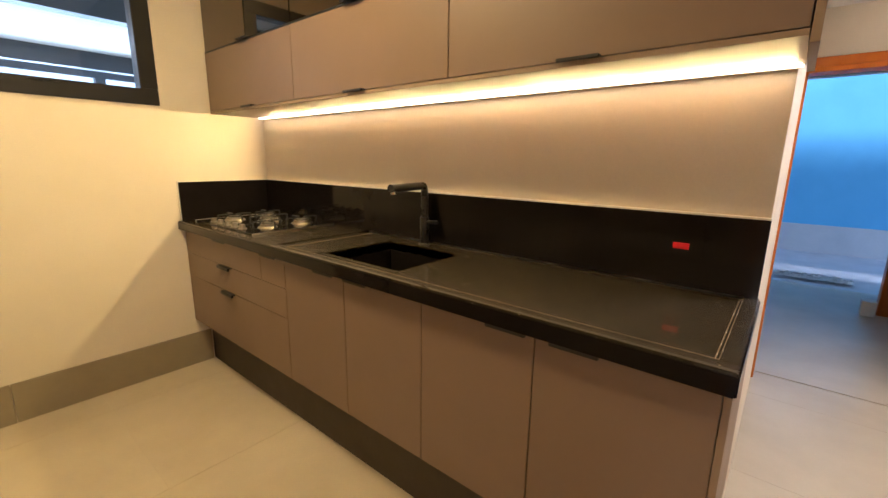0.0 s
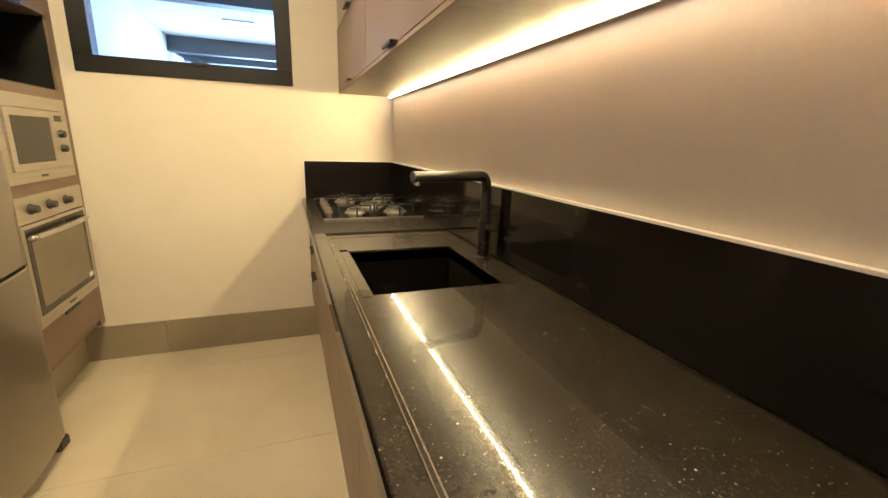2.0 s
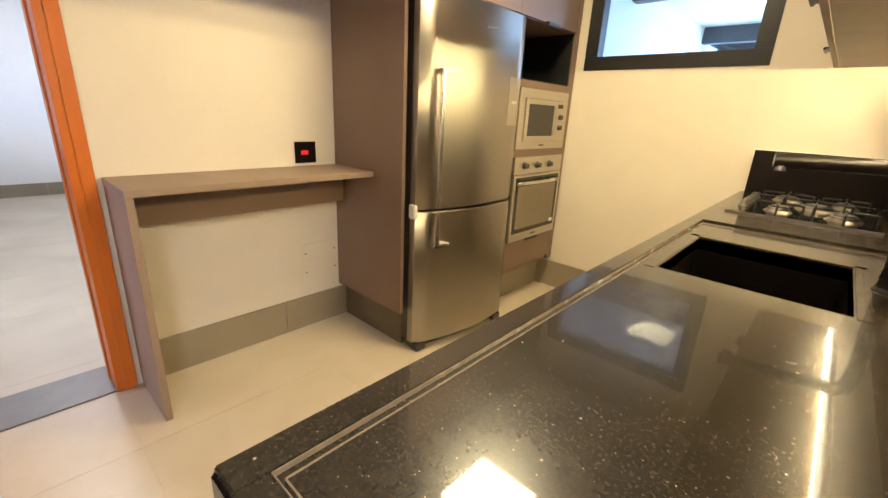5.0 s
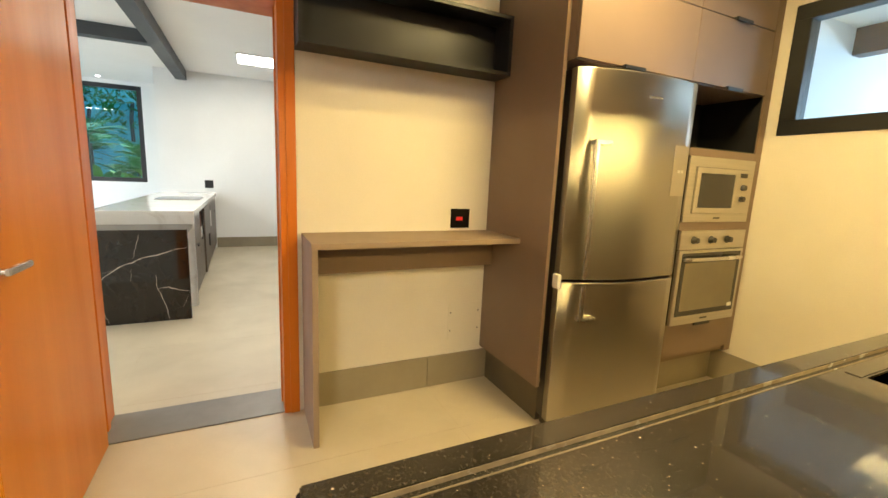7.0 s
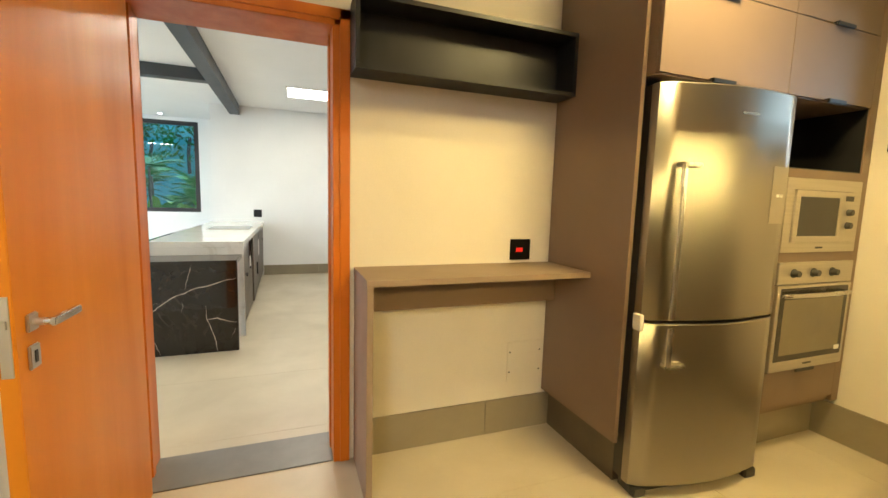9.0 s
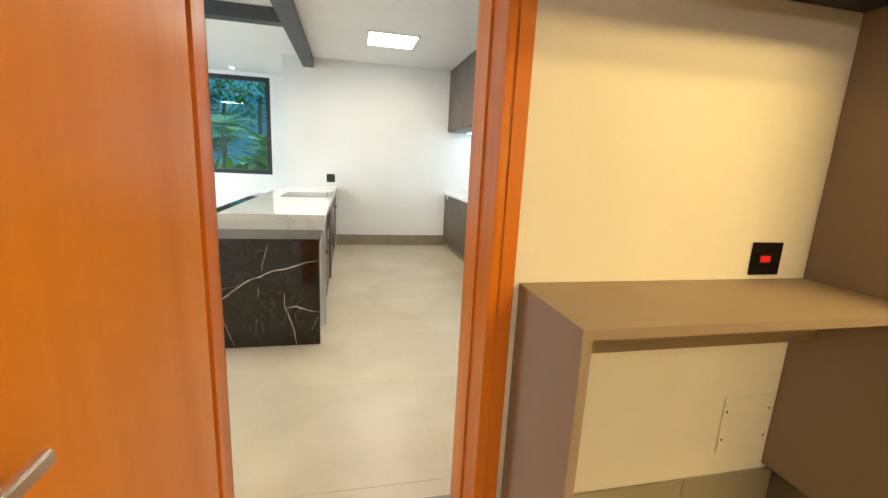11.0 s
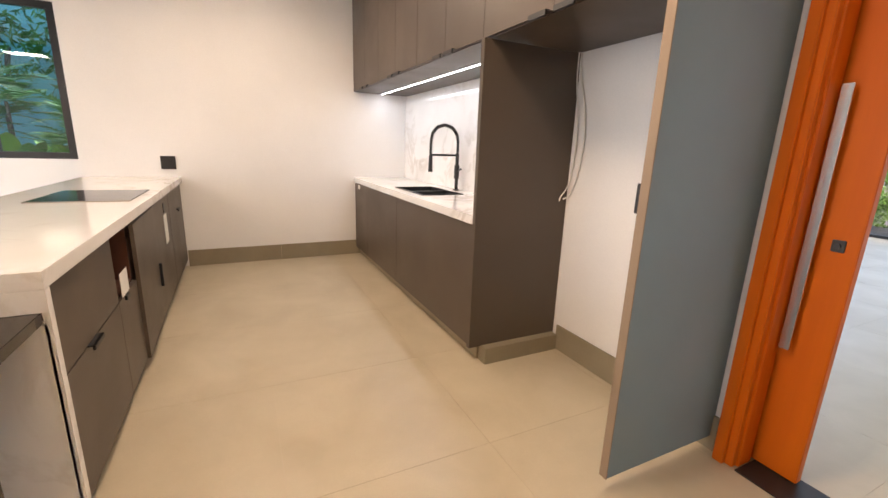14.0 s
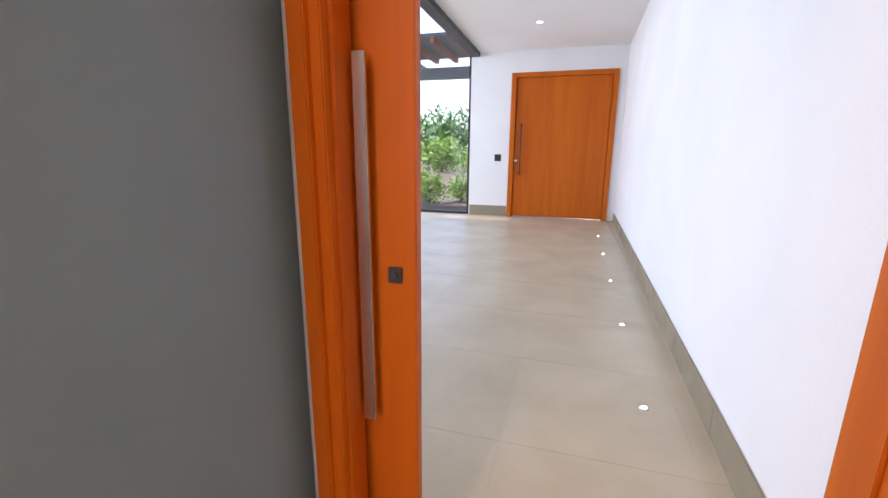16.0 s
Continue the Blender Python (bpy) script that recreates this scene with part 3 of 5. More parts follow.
def framed_window(name, axis, face, depth, a0, a1, z0, z1, w, label, glass, mullions=()):
    """Black aluminium frame with panes; axis is the wall's normal."""
    c = ((a0 + a1) / 2, face, z0) if axis == "y" else (face, (a0 + a1) / 2, z0)
    th = thing(name, c, label, "window")
    th["kind"] = "structure"

    def bar(s0, s1, t0, t1, d0, d1):
        return (s0, s1, face + d0, face + d1, t0, t1) if axis == "y" else (face + d0, face + d1, s0, s1, t0, t1)
    part("window_frame", boxes([bar(a0, a1, z0, z0 + w, -0.006, depth), bar(a0, a1, z1 - w, z1, -0.006, depth), bar(a0, a0 + w, z0 + w, z1 - w, -0.006, depth), bar(a1 - w, a1, z0 + w, z1 - w, -0.006, depth)], 0.003), BLACK, th, "black aluminium frame")
    cuts = [a0 + w, *mullions, a1 - w]
    for s in mullions:
        part("mullion", boxes([bar(s - 0.02, s + 0.02, z0 + w, z1 - w, 0.0, depth)], 0.002), BLACK, th)
    for s0, s1 in zip(cuts, cuts[1:]):
        p = part("pane", boxes([bar(s0, s1, z0 + w, z1 - w, depth * 0.45, depth * 0.45 + 0.006)]), glass, th)
        p.visible_shadow = False
    return th


w1 = framed_window("window_1", "y", 3.0, 0.09, 0.075, 1.158, 1.67, 2.41, 0.088, "high black-framed awning window", GLASS)
part("window_latch", one(0.60, 0.72, 2.985, 2.998, 1.742, 1.756, bevel=0.002), BLACK, w1)
framed_window("window_2", "x", -8.0, -0.09, -5.42, -1.65, 1.0, 2.72, 0.075, "wide black-framed fixed window to the garden", GLASS_B)
framed_window("window_3", "y", 10.10, 0.08, -8.5, -3.78, 0.0, 5.1, 0.05, "tall black-framed glass wall beside the entrance", GLASS, (-6.2,))

# unseen overhang, added to stop sun patches on the living room floor
setting("eave_garden", one(-8.95, -8.15, -9, 3, 2.95, 3.08), CEIL, "added unseen overhang that keeps the sun off the garden window")
# ---- porch past the kitchen window ----
setting("wall_porch", boxes([(-0.75, -0.55, 3.18, 8.3, 0, 3.0), (-0.55, 9, 10.6, 10.75, 0, 1.7)]), PLASTER_W, "white porch side wall")
setting("ceiling_porch", one(-0.75, 9, 3.18, 9.2, 2.86, 2.96), CEIL, "white porch ceiling")
for yy in (5.2, 8.3):
    setting("beam_porch", one(-0.55, 9, yy, yy + 0.16, 2.62, 2.858), STEELGREY, "dark steel porch beam")
setting("beam_eave", one(-0.5, 9, 9.2, 9.32, 2.62, 3.0), STEELGREY, "dark steel eave beam")
setting("post_porch", boxes([(2.2, 2.34, 9.2, 9.34, 0, 2.62), (-0.3, -0.16, 9.2, 9.34, 0, 2.62)]), STEELGREY, "dark steel porch post")
setting("brace_porch", cyl(bmesh.new(), (-0.55, 9.0, 2.74), (0.5, 9.0, 2.2), 0.06, seg=8), STEELGREY, "slanting steel porch brace")
lp = thing("porch_light", (0.6, 7.0, 2.86), "flat square white porch ceiling light, lit", "ceiling light")
part("frame", one(0.40, 0.80, 6.85, 7.15, 2.838, 2.859, bevel=0.004), PLASTIC_W, lp)
part("diffuser", one(0.42, 0.78, 6.87, 7.13, 2.834, 2.839), GLOW_PANEL, lp)

# ---- kitchen: the black counter ----
def tab_handle(parent, axis, face, out, c, z, half=0.065, drop=0.014):
    """Black folded edge pull on a door or drawer front."""
    lo, hi = sorted((face, face + out * 0.022))
    lo2, hi2 = sorted((face + out * 0.014, face + out * 0.024))
    bm = bmesh.new()
    if axis == "x":
        box(bm, lo, hi, c - half, c + half, z, z + 0.004)
        box(bm, lo2, hi2, c - half, c + half, z - drop, z + 0.004, bevel=0.0015)
    else:
        box(bm, c - half, c + half, lo, hi, z, z + 0.004)
        box(bm, c - half, c + half, lo2, hi2, z - drop, z + 0.004, bevel=0.0015)
    return part("handle", bm, BLACK, parent, "black metal edge pull")


XF0, XWALL = 1.212, 1.79
units = [(0.084, 0.519, 0.404), (0.519, 0.940, 0.604), (0.940, 1.362, 1.273), (1.362, 1.806, 1.478)]
for y0, y1, hy in units:
    cab = thing("base_cabinet", ((XF0 + XWALL) / 2, (y0 + y1) / 2, 0), "taupe laminate base cabinet under the black counter", "cabinet", "base cabinets of the small kitchen")
    part("body", one(XF0 + 0.02, XWALL, y0 + 0.0005, y1 - 0.0005, 0.312, 0.70), TAUPE, cab)
    part("plinth", one(1.31, XWALL, y0 + 0.0005, y1 - 0.0005, 0.0, 0.311), PLINTH_SHADED, cab, "recessed plinth, its shade put into a darker colour")
    d = part("door", one(XF0, XF0 + 0.019, y0 + 0.0015, y1 - 0.0015, 0.312, 0.926, bevel=0.001), TAUPE, cab)
    tab_handle(d, "x", XF0, -1, hy, 0.924, 0.065, 0.012)
cab = thing("drawer_cabinet", (1.5, 2.52, 0), "taupe laminate three-drawer base cabinet", "cabinet")
part("body", one(XF0 + 0.02, XWALL, 1.8065, 2.998, 0.312, 0.925), TAUPE, cab)
part("plinth", one(1.31, XWALL, 1.8065, 2.998, 0.0, 0.311), PLINTH_SHADED, cab, "recessed plinth, its shade put into a darker colour")
for y0, y1, z0, z1, hy in ((2.035, 2.996, 0.777, 0.926, 2.465), (1.8075, 2.033, 0.777, 0.926, 1.929), (1.8075, 2.996, 0.627, 0.774, 2.44), (1.8075, 2.996, 0.312, 0.624, 2.42)):
    d = part("drawer", one(XF0, XF0 + 0.019, y0, y1, z0, z1, bevel=0.001), TAUPE, cab)
    tab_handle(d, "x", XF0, -1, hy, z1 - 0.002, 0.07, 0.012)
solid("counter_end_board", one(XF0 - 0.004, XWALL, 0.069, 0.0835, 0.312, 0.925, bevel=0.001), TAUPE_IN, "taupe end panel of the base cabinets", "panel", base=(1.5, 0.076, 0.25))

ct = thing("countertop", (1.5, 1.5, 0.9), "black leathered granite counter with raised drip edge", "countertop")
X0, X1, Y0, Y1 = 1.180, 1.79, 0.066, 2.999
SX0, SX1, SY0, SY1 = 1.284, 1.668, 1.122, 1.572
ZT, ZR = 0.974, 0.981
part("slab", ring_slab(X0, X1, Y0, Y1, SX0, SX1, SY0, SY1, 0.932, ZT), GRANITE, ct)
part("front_edge", one(X0 - 0.004, X0 + 0.03, Y0, Y1, 0.927, ZR - 0.008, bevel=0.002), SPLASH, ct, "polished black front edge")
part("end_edge", one(X0, X1, Y0 - 0.004, Y0 + 0.02, 0.927, ZR - 0.008, bevel=0.002), SPLASH, ct, "polished black end edge")
rim = bmesh.new()
for r in ((X0, 1.228, Y0, 1.80, ZT, ZR), (1.228, X1, Y0, 0.103, ZT, ZR), (X0, X1, 1.876, Y1, ZT, ZR), (X0, 1.228, 1.80, 1.876, ZT, ZR)):
    box(rim, *r, bevel=0.0022)
part("drip_rim", rim, GRANITE, ct, "raised granite rim")
part("inner_rim", boxes([(1.2385, 1.2410, 0.111, 1.810, ZT - 0.001, ZT + 0.0014), (1.2385, 1.76, 0.111, 0.1135, ZT - 0.001, ZT + 0.0014), (1.2385, 1.76, 1.810, 1.8125, ZT - 0.001, ZT + 0.0026), (1.2282, 1.2298, 0.1032, 1.80, ZT - 0.001, ZR + 0.0003), (1.2298, 1.76, 0.1032, 0.1048, ZT - 0.001, ZR + 0.0003)], 0.0004), GROOVE, ct, "pale groove line")
part("sink_rebate", boxes([(SX0 - 0.03, SX0 - 0.004, SY0 - 0.01, SY1 + 0.03, ZT, ZT + 0.0015), (SX1 + 0.004, SX1 + 0.03, SY0 - 0.01, SY1 + 0.03, ZT, ZT + 0.0015), (SX0 - 0.03, SX1 + 0.03, SY1 + 0.006, SY1 + 0.03, ZT, ZT + 0.0015)], 0.0006), GRANITE, ct, "shallow cut rim round the sink")
sk = thing("sink", (1.48, 1.35, 0.755), "black steel undermount sink in the granite counter", "sink")
SB, ST = 0.755, ZT - 0.005
part("side", one(SX0 - 0.008, SX0, SY0 - 0.008, SY1 + 0.008, SB, ST), SPLASH, sk)
part("side", one(SX1, SX1 + 0.008, SY0 - 0.008, SY1 + 0.008, SB, ST), SPLASH, sk)
part("side", one(SX0, SX1, SY0 - 0.008, SY0, SB, ST), SPLASH, sk)
part("side", one(SX0, SX1, SY1, SY1 + 0.008, SB, ST), SPLASH, sk)
part("bottom", one(SX0 - 0.008, SX1 + 0.008, SY0 - 0.008, SY1 + 0.008, SB - 0.009, SB), SPLASH, sk)
part("drain", cyl(bmesh.new(), (1.48, 1.35, SB), (1.48, 1.35, SB + 0.006), 0.045, 0.04), STEEL, sk, "steel drain")
bk = setting("backsplash", boxes([(1.768, 1.79, 0.070, 2.999, ZR + 0.0003, 1.222), (1.200, 1.768, 2.979, 3.0, ZR + 0.0003, 1.222)], 0.0015), SPLASH, "polished black stone splashback")
part("sealant", boxes([(1.772, 1.792, 0.070, 2.98, 1.222, 1.228), (1.200, 1.768, 2.988, 3.0, 1.222, 1.2265), (1.200 - 0.004, 1.2, 2.990, 3.0, ZR + 0.002, 1.226)]), PAPER, bk, "pale sealant line")

fc = thing("kitchen_tap", (1.728, 1.395, 0.978), "matt black kitchen tap with a long spout", "tap")
part("base", cyl(bmesh.new(), (1.728, 1.395, 0.975), (1.728, 1.395, 0.982), 0.030, 0.026), TAP_BLACK, fc)
part("body", cyl(bmesh.new(), (1.728, 1.395, 0.982), (1.728, 1.395, 1.108), 0.0215, seg=24), TAP_BLACK, fc, "", True)
part("spout", tube(bmesh.new(), [(1.728, 1.395, 1.103), (1.728, 1.395, 1.143), (1.728, 1.395, 1.218), (1.714, 1.387, 1.255), (1.676, 1.380, 1.261), (1.586, 1.360, 1.261), (1.446, 1.330, 1.261)], 0.0175, 16), TAP_BLACK, fc, "", True)
part("nozzle", cyl(bmesh.new(), (1.464, 1.334, 1.255), (1.464, 1.334, 1.236), 0.012), CHROME, fc)
part("lever", tube(bmesh.new(), [(1.728, 1.375, 1.088), (1.728, 1.345, 1.088), (1.728, 1.310, 1.091)], 0.009, 10), TAP_BLACK, fc, "", True)

# gas hob
HZ = ZR + 0.0002
hob = thing("gas_hob", (1.5, 2.54, HZ), "black glass gas hob with cast pan supports and knobs", "hob")
part("glass_plate", one(1.250, 1.752, 2.175, 2.905, HZ, HZ + 0.007, bevel=0.003), HOB_GLASS, hob)
for ty in (2.168, 2.905):
    part("trim", one(1.247, 1.755, ty, ty + 0.007, HZ, HZ + 0.009, bevel=0.001), STEEL, hob, "steel trim")
for bx, by, br in ((1.42, 2.335, 0.040), (1.64, 2.335, 0.048), (1.42, 2.745, 0.048), (1.64, 2.745, 0.040), (1.54, 2.54, 0.058)):
    bn = part("burner", cyl(cyl(bmesh.new(), (bx, by, HZ + 0.007), (bx, by, HZ + 0.015), br * 1.35, br * 1.15), (bx, by, HZ + 0.015), (bx, by, HZ + 0.027), br, br * 0.95), STEEL, hob, "steel burner ring", True)
    part("cap", cyl(bmesh.new(), (bx, by, HZ + 0.027), (bx, by, HZ + 0.034), br * 0.8, br * 0.72), PLASTIC_D, bn, "black burner cap", True)
    q = br * 2.1
    for ax, sg in ((0, -1), (0, 1), (1, -1), (1, 1)):
        ux, uy = (sg, 0) if ax == 0 else (0, sg)
        pts = [(bx + ux * q, by + uy * q, HZ + 0.006), (bx + ux * q, by + uy * q, HZ + 0.036), (bx + ux * q * 0.92, by + uy * q * 0.92, HZ + 0.044), (bx + ux * br * 0.4, by + uy * br * 0.4, HZ + 0.045)]
        part("pan_support", tube(bmesh.new(), pts, 0.0045, 6), BLACK, hob, "dark cast pan support", True)
for k in range(5):
    ky = 2.36 + k * 0.092
    kn = part("knob", cyl(cyl(bmesh.new(), (1.288, ky, HZ + 0.007), (1.288, ky, HZ + 0.013), 0.022, 0.021), (1.288, ky, HZ + 0.013), (1.288, ky, HZ + 0.034), 0.016, 0.014), STEEL, hob, "round steel knob", True)
    part("marker", one(1.286, 1.290, ky - 0.014, ky, HZ + 0.034, HZ + 0.0348), CHROME, kn)


def socket_plate(name, axis, face, out, c, z, w, h, label, low=-0.11, high=0.09):
    th = thing(name, (face, c, z) if axis == "x" else (c, face, z), label, "wall socket")

    def b(u0, u1, v0, v1, d0, d1, bev=0.0):
        lo, hi = sorted((face + out * d0, face + out * d1))
        return one(lo, hi, c + u0, c + u1, z + v0, z + v1, bevel=bev) if axis == "x" else one(c + u0, c + u1, lo, hi, z + v0, z + v1, bevel=bev)
    part("plate", b(-w / 2, w / 2, -h / 2, h / 2, 0.0, 0.008, 0.0015), SPLASH, th, "glossy black plate")
    part("socket", b(-w * 0.22, w * 0.12, h * low, h * high, 0.007, 0.0105, 0.001), RED, th, "red socket insert")
    return th


socket_plate("counter_socket", "x", 1.768, -1, 0.298, 1.140, 0.14, 0.115, "black wall socket with a red insert on the splashback", -0.28, -0.10)
socket_plate("desk_socket", "x", -0.67, 1, 1.215, 1.085, 0.128, 0.118, "black wall socket with a red insert above the desk")

# upper cabinets
for y0, y1, hy in ((0.056, 1.017, 0.546), (1.017, 1.998, 1.521), (1.998, 2.978, 2.46)):
    u = thing("upper_cabinet", (1.6, (y0 + y1) / 2, 1.64), "taupe upper cabinet with bronze glass flap above", "cabinet", "upper cabinets of the small kitchen")
    part("body", one(1.45, 1.79, y0 + 0.0005, y1 - 0.0005, 1.648, 2.745), TAUPE, u)
    d = part("door", one(1.43, 1.449, y0 + 0.0015, y1 - 0.0015, 1.662, 2.003, bevel=0.001), TAUPE, u)
    tab_handle(d, "x", 1.43, -1, hy, 1.662, 0.06, 0.006)
    part("bottom_rail", one(1.4305, 1.4495, y0 + 0.0005, y1 - 0.0005, 1.646, 1.6595), TAUPE_IN, u, "pale bottom rail")
    gd = part("flap_door", one(1.432, 1.449, y0 + 0.004, y1 - 0.004, 2.013, 2.74, bevel=0.001), BRONZE_GLASS, u, "bronze mirror glass flap")
    part("door_edge", boxes([(1.430, 1.449, y0 + 0.001, y1 - 0.001, 2.0045, 2.013)]), BLACK, gd, "black aluminium edge")
    tab_handle(gd, "x", 1.43, -1, hy, 2.013, 0.06, 0.006)
solid("end_board", one(1.425, 1.79, 0.037, 0.054, 1.630, 2.747, bevel=0.001), TAUPE_IN, "taupe side panel of the upper cabinets", "panel", base=(1.6, 0.045, 1.63))
solid("cabinet_filler", one(1.45, 1.79, 2.979, 2.999, 1.648, 2.745), TAUPE, "narrow taupe filler strip beside the wall", "panel", base=(1.6, 2.99, 1.64))
ls = thing("led_strip", (1.74, 1.52, 1.63), "warm white light strip under the upper cabinets", "strip light")
part("profile", one(1.7655, 1.770, 0.06, 2.985, 1.638, 1.6475), PLASTIC_W, ls)
part("diffuser", one(1.750, 1.765, 0.065, 2.98, 1.6395, 1.6477, bevel=0.001), GLOW_WARM, ls, "glowing warm diffuser")

# ---- kitchen: desk, shelf, fridge wall ----
dk = thing("wall_desk", (-0.48, 0.84, 0), "taupe wall-mounted desk with one panel leg", "desk")
part("desktop", one(-0.668, -0.290, 0.280, 1.408, 0.982, 1.010, bevel=0.001), TAUPE_IN, dk)
part("leg", one(-0.668, -0.290, 0.281, 0.308, 0.0, 0.9815, bevel=0.001), TAUPE_IN, dk)
part("apron", one(-0.60, -0.582, 0.309, 1.408, 0.80, 0.9815), TAUPE, dk)
sh = thing("wall_shelf", (-0.59, 0.83, 1.912), "black open box shelf on the wall above the desk", "shelf")
for r in ((-0.668, -0.50, 0.26, 1.407, 1.912, 1.932), (-0.668, -0.50, 0.26, 1.407, 2.210, 2.230), (-0.668, -0.50, 0.26, 0.28, 1.9325, 2.2095), (-0.668, -0.50, 1.387, 1.407, 1.9325, 2.2095), (-0.668, -0.655, 0.281, 1.386, 1.9325, 2.2095)):
    part("board", one(*r, bevel=0.001), BLACK_BOARD, sh)
bp = thing("blank_plate", (-0.67, 1.28, 0.42), "cream blank wall plate with four screws", "cover plate")
part("cover", one(-0.669, -0.664, 1.165, 1.395, 0.300, 0.540, bevel=0.001), PLASTER, bp)
for sy in (1.18, 1.38):
    for sz in (0.36, 0.48):
        part("screw", cyl(bmesh.new(), (-0.665, sy, sz), (-0.6625, sy, sz), 0.005, seg=10), PLASTIC_D, bp)

pn = thing("fridge_panel", (-0.35, 1.42, 0), "tall taupe side panel beside the fridge", "panel")
part("board", one(-0.668, -0.055, 1.409, 1.432, 0.229, 2.748, bevel=0.001), TAUPE, pn)
part("plinth", one(-0.668, -0.10, 1.46, 1.50, 0.0, 0.24), PLINTH_TILE_SHADED, pn, "recessed tiled plinth")
part("plinth_top", one(-0.668, -0.08, 1.4325, 1.50, 0.2405, 0.26), TAUPE, pn)

fr = thing("refrigerator", (-0.28, 1.84, 0), "brushed steel bottom-freezer refrigerator with bowed doors", "refrigerator")
FY0, FY1 = 1.462, 2.222
part("cabinet", one(-0.64, -0.02, FY0 + 0.004, FY1 - 0.004, 0.05, 1.868, bevel=0.004), PLASTIC_D, fr, "dark grey cabinet")


def bowed(z0, z1, x_side=0.045, bow=0.055, back=-0.018):
    bm = bmesh.new()
    n = 18
    prof = []
    for k in range(n + 1):
        u = k / n
        edge = min(1.0, min(u, 1 - u) / 0.03)
        prof.append((x_side + bow * math.sin(math.pi * u) - 0.018 * (1 - edge) ** 2, FY0 + (FY1 - FY0) * u))
    rows = []
    for z in (z0, z0 + 0.006, z1 - 0.006, z1):
        inset = 0.006 if z in (z0, z1) else 0.0
        rows.append([bm.verts.new((x - inset, y, z)) for x, y in prof] + [bm.verts.new((back, FY1, z)), bm.verts.new((back, FY0, z))])
    for a, b in zip(rows, rows[1:]):
        m = len(a)
        for i in range(m):
            bm.faces.new((a[i], a[(i + 1) % m], b[(i + 1) % m], b[i]))
    bm.faces.new(rows[0][::-1])
    bm.faces.new(rows[-1])
    return bm


up = part("upper_door", bowed(0.845, 1.868), STEEL, fr, "", True)
lo = part("lower_door", bowed(0.055, 0.832), STEEL, fr, "", True)
part("handle", boxes([(0.100, 0.118, 1.535, 1.562, 0.862, 1.535), (0.070, 0.118, 1.535, 1.635, 1.517, 1.536)], 0.005), CHROME, up, "vertical steel bar handle")
part("handle", boxes([(0.100, 0.118, 1.535, 1.562, 0.640, 0.826), (0.070, 0.118, 1.535, 1.640, 0.640, 0.660)], 0.005), CHROME, lo, "vertical steel bar handle")


def on_bow(bm):
    """Lay a flat plate on the curve of the fridge door."""
    for v in bm.verts:
        v.co.x += 0.045 + 0.055 * math.sin(math.pi * (v.co.y - FY0) / (FY1 - FY0))
    return bm


part("display", on_bow(one(-0.004, 0.002, 2.065, 2.185, 1.285, 1.545, bevel=0.001)), STEEL_PANEL, up, "smooth steel control panel")
for dy in (2.105, 2.135):
    part("display_key", on_bow(one(0.001, 0.0035, dy, dy + 0.022, 1.405, 1.42)), PAPER, up, "small white key")
part("badge", on_bow(one(-0.002, 0.002, 1.83, 1.92, 1.752, 1.762)), CHROME, up, "small chrome badge")
part("hinge_cover", one(0.0, 0.05, 1.440, 1.4615, 0.800, 0.872, bevel=0.003), PLASTIC_W, fr, "white plastic hinge cover")
part("kick_plate", one(-0.05, 0.03, FY0 + 0.01, FY1 - 0.01, 0.012, 0.052), PLASTIC_D, fr)
for fy in (FY0 + 0.05, FY1 - 0.05):
    part("foot", one(-0.02, 0.055, fy - 0.035, fy + 0.035, 0.0, 0.05, bevel=0.006), PLASTIC_D, fr)

fr.matrix_world = pose(-0.26, 1.852, 0, 0, 0, -5.5)

XT = 0.012
tw = thing("oven_tower", (-0.3, 2.65, 0), "tall taupe tower unit with niche, microwave and oven", "cabinet")
part("side_panel", one(-0.66, XT, 2.278, 2.300, 0.25, 1.903, bevel=0.001), TAUPE, tw)
part("side_panel", one(-0.66, XT, 2.935, 2.997, 0.25, 2.745, bevel=0.001), TAUPE, tw)
part("niche_back", one(-0.40, -0.38, 2.3005, 2.9345, 1.555, 1.903), BLACK_BOARD, tw, "black niche back")
part("niche_lining", boxes([(-0.38, XT - 0.01, 2.3005, 2.306, 1.565, 1.903), (-0.38, XT - 0.01, 2.929, 2.9345, 1.565, 1.903), (-0.38, XT - 0.01, 2.306, 2.929, 1.559, 1.565)]), BLACK_BOARD, tw, "black niche lining")
part("shelf", one(-0.5, XT, 2.3005, 2.9345, 1.515, 1.558), TAUPE, tw)
part("rail", one(-0.5, XT, 2.3005, 2.9345, 1.082, 1.131), TAUPE, tw)
dr = part("drawer", one(XT - 0.019, XT, 2.3005, 2.9345, 0.288, 0.496, bevel=0.001), TAUPE, tw)
part("bottom", one(-0.5, XT - 0.02, 2.3005, 2.9345, 0.25, 0.29), TAUPE, tw)
tab_handle(dr, "x", XT, 1, 2.615, 0.495, 0.075)
part("plinth", one(-0.64, -0.10, 2.278, 2.997, 0.0, 0.25), TILE_BASE, tw, "recessed tiled plinth")

mw = thing("microwave", (-0.2, 2.63, 1.152), "built-in satin steel microwave oven in the tower", "microwave")
part("body", one(-0.42, XT, 2.335, 2.935, 1.158, 1.530), PLASTIC_D, mw)
